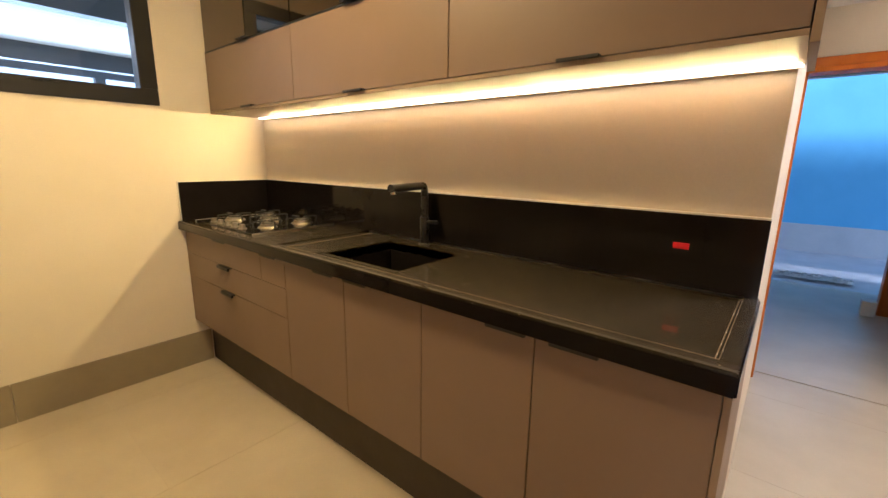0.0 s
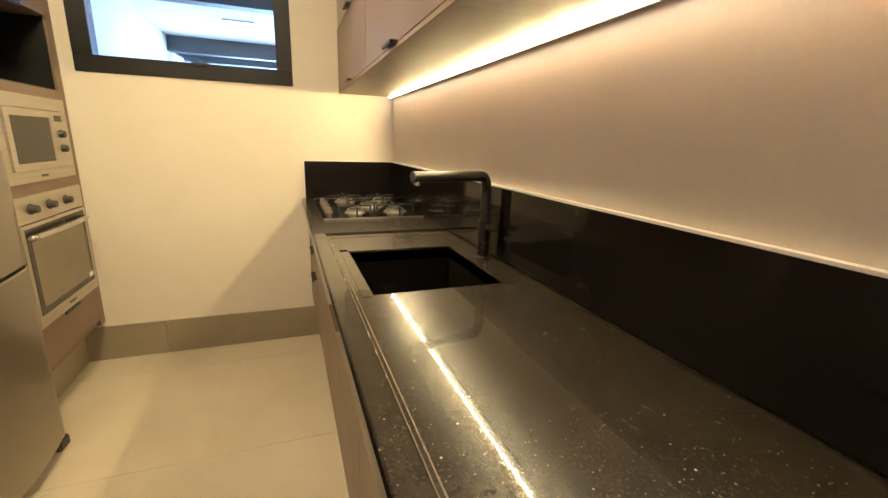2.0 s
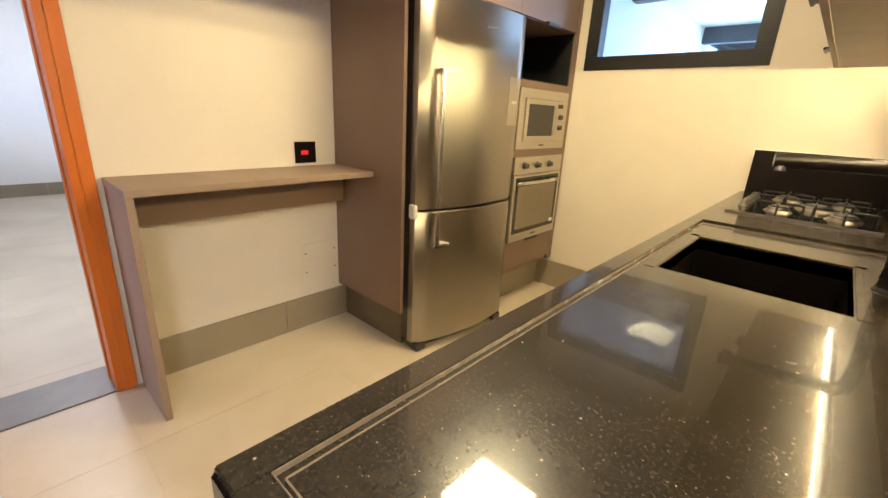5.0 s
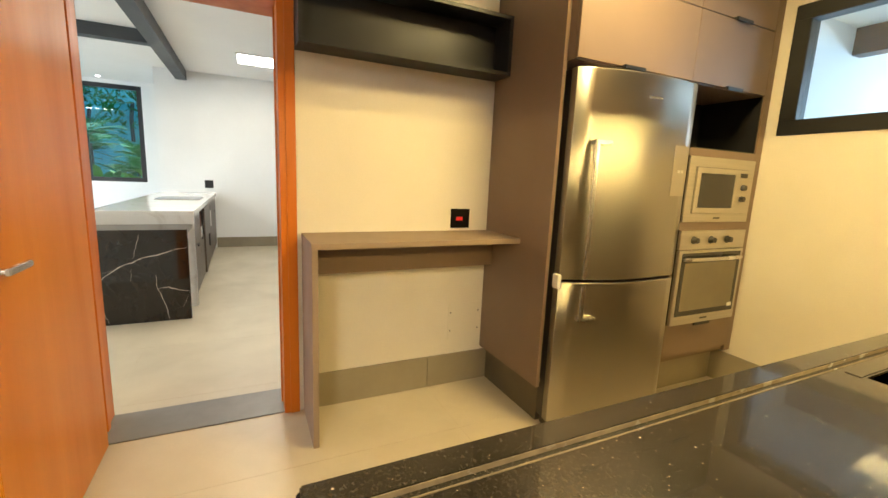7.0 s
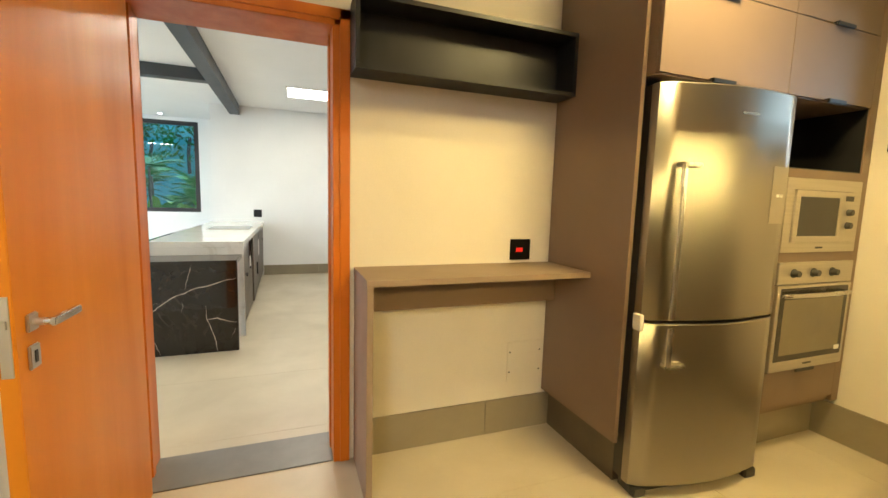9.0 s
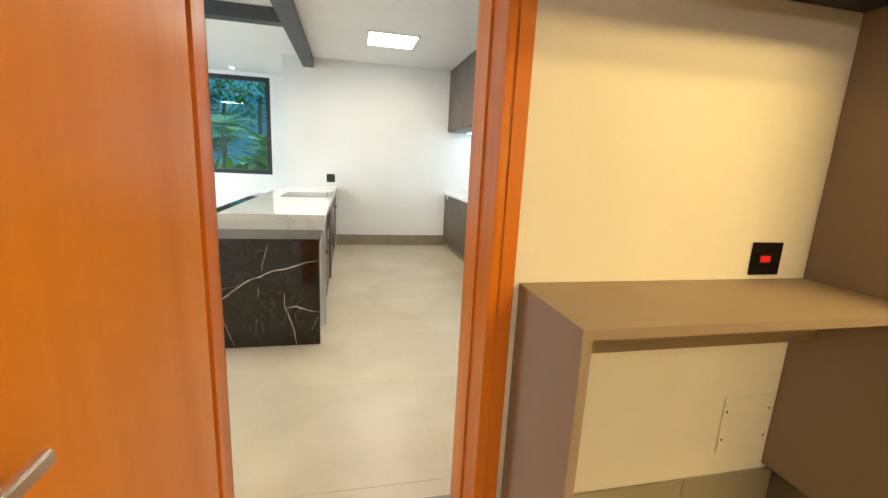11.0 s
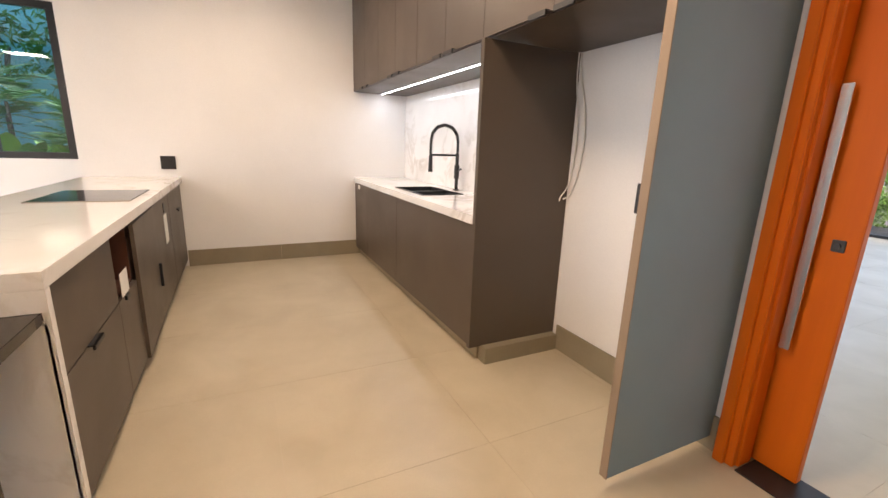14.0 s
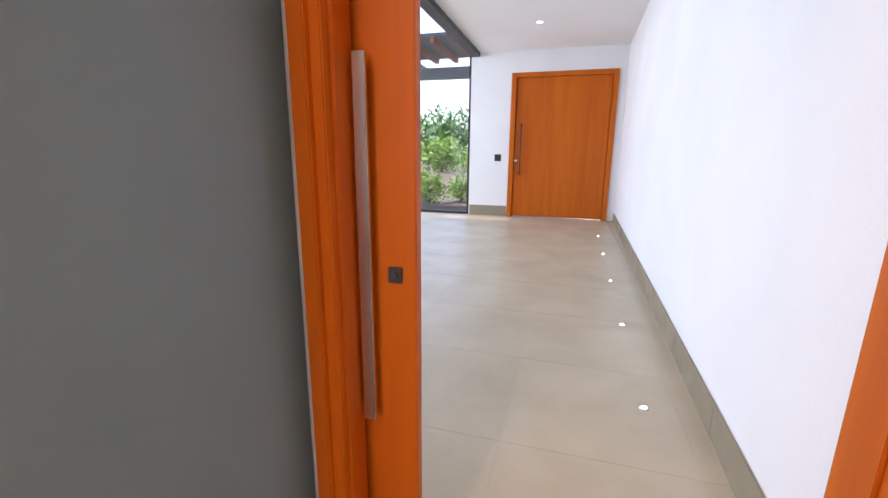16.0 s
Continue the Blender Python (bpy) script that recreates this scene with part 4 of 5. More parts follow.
part("trim_frame", boxes([(XT, XT + 0.012, 2.322, 2.946, 1.153, 1.205), (XT, XT + 0.012, 2.322, 2.946, 1.475, 1.533), (XT, XT + 0.012, 2.322, 2.385, 1.205, 1.475), (XT, XT + 0.012, 2.895, 2.946, 1.205, 1.475)], 0.002), STEEL_LIGHT, mw, "satin steel trim frame")
md = part("door", boxes([(XT, XT + 0.020, 2.388, 2.775, 1.207, 1.238), (XT, XT + 0.020, 2.388, 2.775, 1.440, 1.472), (XT, XT + 0.020, 2.388, 2.425, 1.238, 1.440), (XT, XT + 0.020, 2.752, 2.775, 1.238, 1.440)], 0.0015), STEEL_LIGHT, mw, "satin steel door")
part("window", one(XT, XT + 0.016, 2.425, 2.752, 1.238, 1.440), OVEN_GLASS, md, "dark glass window")
cp = part("control_panel", one(XT, XT + 0.018, 2.777, 2.893, 1.207, 1.472, bevel=0.0015), STEEL_LIGHT, mw)
part("display", one(XT + 0.017, XT + 0.0195, 2.800, 2.870, 1.425, 1.452), OVEN_GLASS, cp, "dark display")
for kz in (1.365, 1.295):
    part("knob", cyl(bmesh.new(), (XT + 0.018, 2.835, kz), (XT + 0.040, 2.835, kz), 0.019, 0.016), PLASTIC_D, cp, "dark round knob", True)
part("badge", one(XT + 0.012, XT + 0.0135, 2.60, 2.66, 1.172, 1.182), PLASTIC_D, mw)

ov = thing("oven", (-0.2, 2.63, 0.48), "built-in satin steel oven with dark glass door", "oven")
part("body", one(-0.48, XT, 2.335, 2.935, 0.517, 1.098), PLASTIC_D, ov)
op = part("control_panel", one(XT, XT + 0.018, 2.322, 2.946, 0.985, 1.100, bevel=0.002), STEEL_LIGHT, ov, "satin steel control panel")
for ky in (2.44, 2.60, 2.76):
    part("knob", cyl(cyl(bmesh.new(), (XT + 0.018, ky, 1.043), (XT + 0.022, ky, 1.043), 0.024), (XT + 0.022, ky, 1.043), (XT + 0.048, ky, 1.043), 0.019, 0.016), PLASTIC_D, op, "dark round knob", True)
od = part("door", boxes([(XT, XT + 0.022, 2.325, 2.943, 0.517, 0.580), (XT, XT + 0.022, 2.325, 2.943, 0.940, 0.980), (XT, XT + 0.022, 2.325, 2.365, 0.580, 0.940), (XT, XT + 0.022, 2.905, 2.943, 0.580, 0.940)], 0.002), STEEL_LIGHT, ov, "satin steel door frame")
part("glass", one(XT, XT + 0.024, 2.352, 2.918, 0.573, 0.965, bevel=0.001), OVEN_GLASS, od, "dark glass")
part("inner_glass", one(XT + 0.024, XT + 0.0246, 2.385, 2.885, 0.605, 0.905), surface("oven_window", (0.20, 0.165, 0.10), (0.17, 0.14, 0.09), 4, (0.10, 0.16), fine=100, relief=0.0), od, "amber-grey inner window")
part("handle", tube(bmesh.new(), [(XT + 0.02, 2.37, 0.925), (XT + 0.05, 2.40, 0.930), (XT + 0.062, 2.63, 0.930), (XT + 0.05, 2.87, 0.930), (XT + 0.02, 2.90, 0.925)], 0.012), CHROME, od, "bowed steel bar handle", True)
part("sticker", one(XT + 0.0245, XT + 0.0255, 2.855, 2.90, 0.60, 0.625), PAPER, od)
part("badge", one(XT + 0.022, XT + 0.0235, 2.60, 2.67, 0.540, 0.550), PLASTIC_D, od)
mw.location += Vector((0, -0.014, -0.020))
ov.location += Vector((0, -0.014, -0.018))
for y0, y1, hy in ((1.433, 2.25, 1.79), (2.25, 2.934, 2.60)):
    tu = thing("top_cabinet", (-0.3, (y0 + y1) / 2, 1.93), "taupe overhead cabinet above the fridge and oven tower", "cabinet", "overhead cabinets")
    part("body", one(-0.66, XT - 0.02, y0 + 0.0005, y1 - 0.0005, 1.904, 2.745), TAUPE, tu)
    for z0, z1 in ((1.908, 2.274), (2.278, 2.742)):
        d = part("door", one(XT - 0.019, XT, y0 + 0.0015, y1 - 0.0015, z0, z1, bevel=0.001), TAUPE, tu)
        tab_handle(d, "x", XT, 1, hy, z0, 0.07)

# ---- open kitchen: island ----
isl = thing("bar_table", (-4.4, -1.0, 0), "glossy black marble bar top with a waterfall end", "bar counter")
part("end_panel", one(-2.555, -2.522, -1.590, -0.445, 0.0, 0.760, bevel=0.0015), MARBLE_K, isl, "black marble waterfall panel with white veins")
part("top", boxes([(-2.91, -2.522, -1.590, -0.445, 0.7605, 0.795), (-6.31, -2.9105, -1.590, -1.20, 0.7605, 0.795)], 0.0015), MARBLE_K, isl, "black marble top")
rv = random.Random(4)


def vein(pts, w):
    """A thin inlaid vein on the waterfall panel; points as shares across and down."""
    bm = bmesh.new()
    fine = []
    for (u0, v0), (u1, v1) in zip(pts, pts[1:]):
        n = max(3, int(math.hypot(u1 - u0, v1 - v0) * 40))
        for k in range(n):
            s = k / n
            fine.append((u0 + (u1 - u0) * s + rv.uniform(-1, 1) * 0.004, v0 + (v1 - v0) * s + rv.uniform(-1, 1) * 0.006))
    fine.append(pts[-1])
    prev = None
    for k, (u, v) in enumerate(fine):
        a, b = fine[max(k - 1, 0)], fine[min(k + 1, len(fine) - 1)]
        dy, dz = (b[0] - a[0]) * 1.14, -(b[1] - a[1]) * 0.79
        ln = math.hypot(dy, dz) or 1
        end = min(1.0, 0.25 + min(k, len(fine) - 1 - k) / 6)
        h = w * end * rv.uniform(0.5, 1.25) / 2
        y, z = -1.588 + u * 1.141, 0.788 * (1 - v) + 0.001
        z = min(z, 0.757)
        p = bm.verts.new((-2.5214, y - dz / ln * h, z + dy / ln * h))
        q = bm.verts.new((-2.5214, y + dz / ln * h, z - dy / ln * h))
        if prev:
            bm.faces.new((prev[0], p, q, prev[1]))
        prev = (p, q)
    part("vein", bm, VEIN, isl)


vein([(0.255, 0.01), (0.275, 0.15), (0.28, 0.30), (0.285, 0.40), (0.283, 0.50), (0.29, 0.55)], 0.010)
vein([(0.0, 0.74), (0.11, 0.70), (0.22, 0.63), (0.40, 0.575), (0.45, 0.52), (0.555, 0.39), (0.72, 0.29), (0.81, 0.255), (0.90, 0.215), (0.995, 0.185)], 0.008)
vein([(0.30, 0.50), (0.41, 0.455), (0.54, 0.41)], 0.003)
vein([(0.40, 0.58), (0.44, 0.78), (0.475, 0.94), (0.49, 0.995)], 0.005)
vein([(0.28, 0.65), (0.255, 0.78), (0.225, 0.87)], 0.005)
vein([(0.705, 0.02), (0.675, 0.18), (0.655, 0.29)], 0.005)
vein([(0.64, 0.41), (0.63, 0.54)], 0.003)
vein([(0.785, 0.48), (0.79, 0.61), (0.82, 0.76), (0.845, 0.86), (0.855, 0.995)], 0.005)
vein([(0.79, 0.63), (0.86, 0.62), (0.92, 0.66), (0.995, 0.675)], 0.009)
vein([(0.0, 0.33), (0.06, 0.345), (0.12, 0.355)], 0.004)
vein([(0.36, 0.24), (0.30, 0.36), (0.275, 0.41)], 0.003)
vein([(0.99, 0.71), (0.95, 0.86)], 0.003)

wi = thing("island_worktop", (-4.6, -0.82, 0.79), "thick white marble island worktop with a side panel", "worktop")
part("slab", boxes([(-6.31, -2.905, -1.205, -0.425, 0.865, 0.918)], 0.0015), MARBLE_W, wi)
part("front_edge", one(-2.935, -2.9045, -1.205, -0.425, 0.796, 0.8645, bevel=0.001), MARBLE_W, wi)
part("back_edge", one(-6.31, -2.936, -1.205, -1.175, 0.796, 0.8645, bevel=0.001), MARBLE_W, wi)
part("side_panel", one(-2.945, -2.9115, -1.19, -0.435, 0.0, 0.759, bevel=0.0015), MARBLE_W, wi, "white veined marble end panel")
part("side_strip", one(-2.945, -2.9115, -0.444, -0.427, 0.0, 0.8645, bevel=0.0005), MARBLE_W, wi)
ic = thing("induction_hob", (-4.76, -0.74, 0.918), "flush black glass induction hob on the island", "hob")
part("glass", one(-5.07, -4.45, -0.985, -0.500, 0.9182, 0.924, bevel=0.002), INDUCT, ic)
part("edge", boxes([(-4.452, -4.446, -0.987, -0.498, 0.9182, 0.9246)]), STEEL, ic, "steel edge")
IY = -0.447
for k, (x0, x1) in enumerate(((-3.68, -2.946), (-4.06, -3.68), (-4.78, -4.06), (-5.45, -4.78), (-6.30, -5.45))):
    iu = thing("island_cabinet", ((x0 + x1) / 2, -0.8, 0), ("taupe island cabinet with two drawers", "taupe island cabinet with an open compartment", "taupe island cabinet with its door ajar", "taupe island cabinet with a paper label", "taupe island cabinet at the wall end")[k], "cabinet", "island cabinets")
    part("body", one(x0 + 0.001, x1 - 0.001, -1.17, IY - (0.30 if k == 1 else 0.021), 0.07, 0.7595), CHARCOAL, iu)
    part("body_top", one(x0 + 0.001, x1 - 0.001, -1.17, IY - 0.30, 0.76, 0.8645), CHARCOAL, iu)
    part("plinth", one(x0 + 0.001, x1 - 0.001, -1.1, IY - 0.05, 0.0, 0.07), TILE_BASE, iu, "recessed plinth")
    if k == 0:
        for z0, z1 in ((0.075, 0.545), (0.549, 0.858)):
            d = part("drawer", one(x0 + 0.002, x1 - 0.002, IY - 0.019, IY, z0, z1, bevel=0.001), CHARCOAL, iu)
            if z1 < 0.6:
                tab_handle(d, "y", IY, 1, -3.27, z1, 0.06)
    elif k == 1:
        d = part("drawer", one(x0 + 0.002, x1 - 0.002, IY - 0.019, IY, 0.075, 0.545, bevel=0.001), CHARCOAL, iu)
        part("compartment", boxes([(x0 + 0.002, x1 - 0.002, IY - 0.30, IY - 0.29, 0.55, 0.86), (x0 + 0.002, x0 + 0.012, IY - 0.29, IY - 0.02, 0.55, 0.86), (x1 - 0.012, x1 - 0.002, IY - 0.29, IY - 0.02, 0.55, 0.86), (x0 + 0.012, x1 - 0.012, IY - 0.29, IY - 0.02, 0.549, 0.556)]), INTERIOR, iu, "dark red-brown compartment")
        part("label", one(x1 - 0.20, x1 - 0.06, IY + 0.0005, IY + 0.003, 0.55, 0.665), PAPER, iu, "white paper label")
        part("pull", one(x1 - 0.16, x1 - 0.10, IY, IY + 0.012, 0.525, 0.545, bevel=0.001), BLACK, iu)
    elif k == 2:
        bm = one(0.0, x1 - x0 - 0.004, -0.019, 0.0, 0.075, 0.845, bevel=0.001)
        bmesh.ops.rotate(bm, verts=bm.verts, cent=(0, 0, 0), matrix=Matrix.Rotation(radians(1.2), 3, "Z"))
        bmesh.ops.translate(bm, verts=bm.verts, vec=(x0 + 0.002, IY + 0.002, 0))
        d = part("door", bm, CHARCOAL, iu, "door slightly ajar")
        part("pull", one(x0 + 0.06, x0 + 0.085, IY + 0.005, IY + 0.022, 0.30, 0.46, bevel=0.001), BLACK, d, "black recessed pull")
    else:
        d = part("door", one(x0 + 0.002, x1 - 0.002, IY - 0.019, IY, 0.075, 0.858, bevel=0.001), CHARCOAL, iu)
        if k == 3:
            part("label", one(x0 + 0.18, x0 + 0.32, IY + 0.0005, IY + 0.003, 0.50, 0.72), PAPER, iu, "white paper label")
            part("hole", cyl(bmesh.new(), (x0 + 0.25, IY, 0.77), (x0 + 0.25, IY + 0.004, 0.77), 0.04), BLACK, iu)
        else:
            tab_handle(d, "y", IY, 1, x0 + 0.4, 0.66, 0.06)

# ---- open kitchen: sink run ----
YF = 1.31
for x0, x1 in ((-4.85, -3.472), (-5.80, -4.85), (-6.308, -5.80)):
    bc = thing("sink_cabinet", ((x0 + x1) / 2, 1.6, 0), "brown-grey laminate base cabinet under the white worktop", "cabinet", "base cabinets of the open kitchen")
    part("body", one(x0 + 0.0005, x1 - 0.0005, YF + 0.02, 1.938, 0.09, 0.70), CHARCOAL, bc)
    part("door", one(x0 + 0.0015, x1 - 0.0015, YF, YF + 0.019, 0.092, 0.862, bevel=0.001), CHARCOAL, bc)
    part("plinth", one(x0 + 0.0005, x1 - 0.0005, 1.362, 1.93, 0.0, 0.09), TILE_BASE, bc, "tiled plinth")
wb = thing("worktop", (-4.9, 1.6, 0.87), "white marble worktop with a black double sink", "worktop")
BX0, BX1, BY0, BY1 = -5.11, -4.47, 1.39, 1.76
part("slab", ring_slab(-6.309, -3.472, 1.292, 1.939, BX0, BX1, BY0, BY1, 0.863, 0.915), MARBLE_W, wb)
part("label", one(-6.16, -6.08, 1.306, 1.3095, 0.80, 0.84), PAPER, wb)
s2 = thing("double_sink", (-4.79, 1.57, 0.73), "black double-bowl sink set in white marble", "sink")
part("bowls", boxes([(BX0, BX0 + 0.012, BY0, BY1, 0.73, 0.922), (BX1 - 0.012, BX1, BY0, BY1, 0.73, 0.922), (BX0, BX1, BY0, BY0 + 0.012, 0.73, 0.922), (BX0, BX1, BY1 - 0.012, BY1, 0.73, 0.922), (-4.80, -4.775, BY0, BY1, 0.73, 0.915), (BX0, BX1, BY0, BY1, 0.722, 0.732)]), BLACK, s2)
sp = setting("splashback_marble", one(-6.308, -3.472, 1.9225, 1.9385, 0.9155, 1.852), MARBLE_W, "white marble splashback with soft grey veins")
tp = thing("spring_tap", (-4.80, 1.86, 0.915), "matt black professional spring tap", "tap")
part("base", cyl(bmesh.new(), (-4.80, 1.86, 0.915), (-4.80, 1.86, 0.927), 0.030, 0.027), TAP_BLACK, tp)
part("column", cyl(bmesh.new(), (-4.80, 1.86, 0.927), (-4.80, 1.86, 1.24), 0.016), TAP_BLACK, tp, "", True)
part("valve", cyl(bmesh.new(), (-4.80, 1.86, 1.02), (-4.80, 1.86, 1.14), 0.024), TAP_BLACK, tp, "", True)
part("lever", cyl(bmesh.new(), (-4.78, 1.86, 1.09), (-4.72, 1.86, 1.11), 0.008, seg=10), TAP_BLACK, tp)
arc = [(-4.80, 1.86, 1.23), (-4.80, 1.86, 1.35)] + [(-4.80, 1.73 + 0.13 * math.cos(a), 1.35 + 0.13 * math.sin(a)) for a in (0.5, 1.0, 1.57, 2.14, 2.65)] + [(-4.80, 1.60, 1.33), (-4.80, 1.60, 1.20)]
part("hose", tube(bmesh.new(), arc, 0.011, 12), TAP_BLACK, tp, "black spring hose", True)
coil = bmesh.new()
for k in range(2, 44):
    u = k / 45 * (len(arc) - 1)
    i = min(int(u), len(arc) - 2)
    p = Vector(arc[i]).lerp(Vector(arc[i + 1]), u - i)
    d = (Vector(arc[i + 1]) - Vector(arc[i])).normalized()
    cyl(coil, p - d * 0.003, p + d * 0.003, 0.0155, seg=10)
part("spring", coil, TAP_BLACK, tp, "spring coil")
part("spray_head", cyl(bmesh.new(), (-4.80, 1.60, 1.22), (-4.80, 1.60, 1.08), 0.016, 0.020), TAP_BLACK, tp, "", True)
part("support_arm", cyl(bmesh.new(), (-4.80, 1.86, 1.225), (-4.80, 1.60, 1.225), 0.009, seg=10), TAP_BLACK, tp)

tpn = thing("tall_panel", (-3.45, 1.62, 0), "tall brown-grey side panel of the fridge niche", "panel")
part("board", one(-3.470, -3.440, 1.288, 1.938, 0.10, 1.850, bevel=0.001), CHARCOAL, tpn)
part("front_edge", one(-3.471, -3.439, 1.2845, 1.2885, 0.10, 1.850), CHARCOAL, tpn)
part("plinth", one(-3.50, -3.385, 1.372, 1.925, 0.0, 0.105), TILE_BASE, tpn, "tiled plinth")
bpn = thing("grey_panel", (-2.35, 1.6, 0.07), "tall grey laminate end panel hung above the floor, daylight blue in its colour", "panel")
part("board", one(-2.375, -2.345, 1.288, 1.938, 0.068, 2.785, bevel=0.001), BLUEGREY, bpn)
# same panel's edge, beige to show the warm lamp light falling on it
part("front_edge", one(-2.377, -2.343, 1.284, 1.2885, 0.068, 2.785), TAUPE_IN, bpn, "front edge with warm light put into its beige colour")
part("pull", one(-2.392, -2.376, 1.286, 1.305, 1.10, 1.20, bevel=0.001), BLACK, bpn, "black edge pull")
for x0, x1 in ((-6.308, -5.38), (-5.38, -4.44), (-4.44, -3.50), (-3.50, -2.376)):
    xm = (x0 + x1) / 2
    uc = thing("wall_cabinet", (xm, 1.6, 1.855), "brown-grey laminate wall cabinet reaching the ceiling", "cabinet", "wall cabinets of the open kitchen")
    part("body", one(x0 + 0.0005, x1 - 0.0005, YF + 0.02, 1.938, 1.855, 2.785), CHARCOAL, uc)
    for a, b, hx in ((x0, xm, xm - 0.085), (xm, x1, xm + 0.085)):
        d = part("door", one(a + 0.0015, b - 0.0015, YF, YF + 0.019, 1.860, 2.783, bevel=0.001), CHARCOAL, uc)
        tab_handle(d, "y", YF, -1, hx, 1.862, 0.06, 0.020)
l2 = thing("led_strip", (-4.9, 1.62, 1.85), "cool white light strip under the wall cabinets", "strip light")
part("profile", one(-6.25, -3.50, 1.608, 1.632, 1.848, 1.8545), PLASTIC_W, l2)
part("diffuser", one(-6.24, -3.51, 1.614, 1.625, 1.844, 1.8485), GLOW_COOL, l2, "glowing cool diffuser")
cb = tube(bmesh.new(), [(-3.425, 1.93, 1.853), (-3.42, 1.925, 1.75), (-3.36, 1.93, 1.55), (-3.335, 1.93, 1.35), (-3.36, 1.93, 1.15), (-3.41, 1.925, 1.03), (-3.43, 1.90, 1.005)], 0.005, 8)
solid("power_cable", cb, PLASTIC_W, "white loose cable hanging in the fridge niche", "cable", smooth=True, base=(-3.42, 1.93, 1.85))

cb = tube(bmesh.new(), [(-3.432, 1.915, 1.853), (-3.428, 1.915, 1.70), (-3.405, 1.925, 1.50), (-3.395, 1.928, 1.30), (-3.415, 1.92, 1.10), (-3.435, 1.885, 1.02), (-3.42, 1.865, 0.995)], 0.004, 8)
solid("power_cable", cb, PLASTIC_W, "thin white cable with a bare end in the niche", "cable", smooth=True, base=(-3.43, 1.915, 1.85))


def black_switch(name, axis, face, out, c, z, label, s=0.12):
    th = thing(name, (face, c, z) if axis == "x" else (c, face, z), label, "switch plate")
    lo, hi = sorted((face, face + out * 0.009))
    lo2, hi2 = sorted((face + out * 0.008, face + out * 0.011))
    for nm, h, a, b in (("plate", s / 2, lo, hi), ("insert", s * 0.36, lo2, hi2)):
        bm = one(a, b, c - h, c + h, z - h, z + h, bevel=0.001) if axis == "x" else one(c - h, c + h, a, b, z - h, z + h, bevel=0.001)
        part(nm, bm, BLACK, th)


black_switch("wall_outlet", "x", -6.31, 1, -0.519, 1.056, "black square wall outlet above the island", 0.125)
black_switch("light_switch", "y", 10.07, -1, -3.165, 1.238, "black square light switch beside the entrance door", 0.14)


def led_panel(x, y, z, s=0.60):
    th = thing("ceiling_light", (x, y, z), "square white recessed ceiling light panel, lit, some added unseen", "ceiling light", "ceiling panels")
    part("frame", boxes([(x - s / 2, x + s / 2, y - s / 2, y - s / 2 + 0.02, z - 0.012, z - 0.001), (x - s / 2, x + s / 2, y + s / 2 - 0.02, y + s / 2, z - 0.012, z - 0.001), (x - s / 2, x - s / 2 + 0.02, y - s / 2, y + s / 2, z - 0.012, z - 0.001), (x + s / 2 - 0.02, x + s / 2, y - s / 2, y + s / 2, z - 0.012, z - 0.001)]), PLASTIC_W, th)
    part("diffuser", one(x - s / 2 + 0.02, x + s / 2 - 0.02, y - s / 2 + 0.02, y + s / 2 - 0.02, z - 0.006, z - 0.001), GLOW_PANEL, th)


# second and fourth panel are unseen, added to go with the fill lamps
for px, py in ((-4.97, 0.26), (-2.58, 0.28), (-6.3, -3.5), (-3.2, -3.5)):
    led_panel(px, py, CZ)
led_panel(0.54, 1.60, 2.75, 0.44)
# lobby panel is unseen, added to go with its lamp
led_panel(2.6, -0.95, 2.75, 0.45)


def spot(x, y, z, r=0.045):
    th = thing("ceiling_spot", (x, y, z), "small round recessed ceiling spot, lit", "spotlight", "ceiling spots")
    part("ring", cyl(bmesh.new(), (x, y, z - 0.006), (x, y, z), r, r * 1.1), PLASTIC_W, th)
    part("lamp", cyl(bmesh.new(), (x, y, z - 0.008), (x, y, z - 0.006), r * 0.75), GLOW_SPOT, th)


for sx, sy in ((-7.85, -5.24), (-7.85, -4.26), (-7.80, -3.22), (-7.72, -2.2)):
    spot(sx, sy, CZ)
spot(-2.29, 8.29, 3.33, 0.06)
for fy in (3.24, 4.41, 5.64, 6.95, 8.3):
    ux = -1.21 + 0.0126 * (fy - 3.24)
    th = thing("floor_uplight", (ux, fy, 0), "small round steel uplight set in the hall floor, lit", "uplight", "hall floor uplights")
    part("ring", cyl(bmesh.new(), (ux, fy, 0.0), (ux, fy, 0.004), 0.026, 0.023), CHROME, th)
    part("lamp", cyl(bmesh.new(), (ux, fy, 0.004), (ux, fy, 0.006), 0.014), GLOW_SPOT, th)

# ---- garden ----
LEAF = [surface("leaf_green_%s" % n, c, tuple(v * 0.6 for v in c), 5, (0.5, 0.65), fine=60, relief=0.0, spec=0.25) for n, c in (("deep", (0.05, 0.15, 0.05)), ("mid", (0.08, 0.24, 0.05)), ("bright", (0.20, 0.38, 0.04)))]
BARK = surface("bark", (0.10, 0.08, 0.06), (0.07, 0.055, 0.04), 8, (0.8, 0.9), (1, 1, 4), fine=60, relief=0.5)
setting("garden_bed", one(-12.2, -8.16, -9, 6, -0.05, 0.62), SOIL, "raised planted garden bed")
setting("wall_garden", boxes([(-12.4, -12.2, -12, 6, 0, 4.6)]), BLUEWALL, "blue-grey rendered garden wall, teal light cast put into its colour")
setting("wall_terrace", one(-12.2, -11.4, -11.5, -8.2, 0, 1.5), PALE, "pale low terrace wall")
gr = random.Random(11)


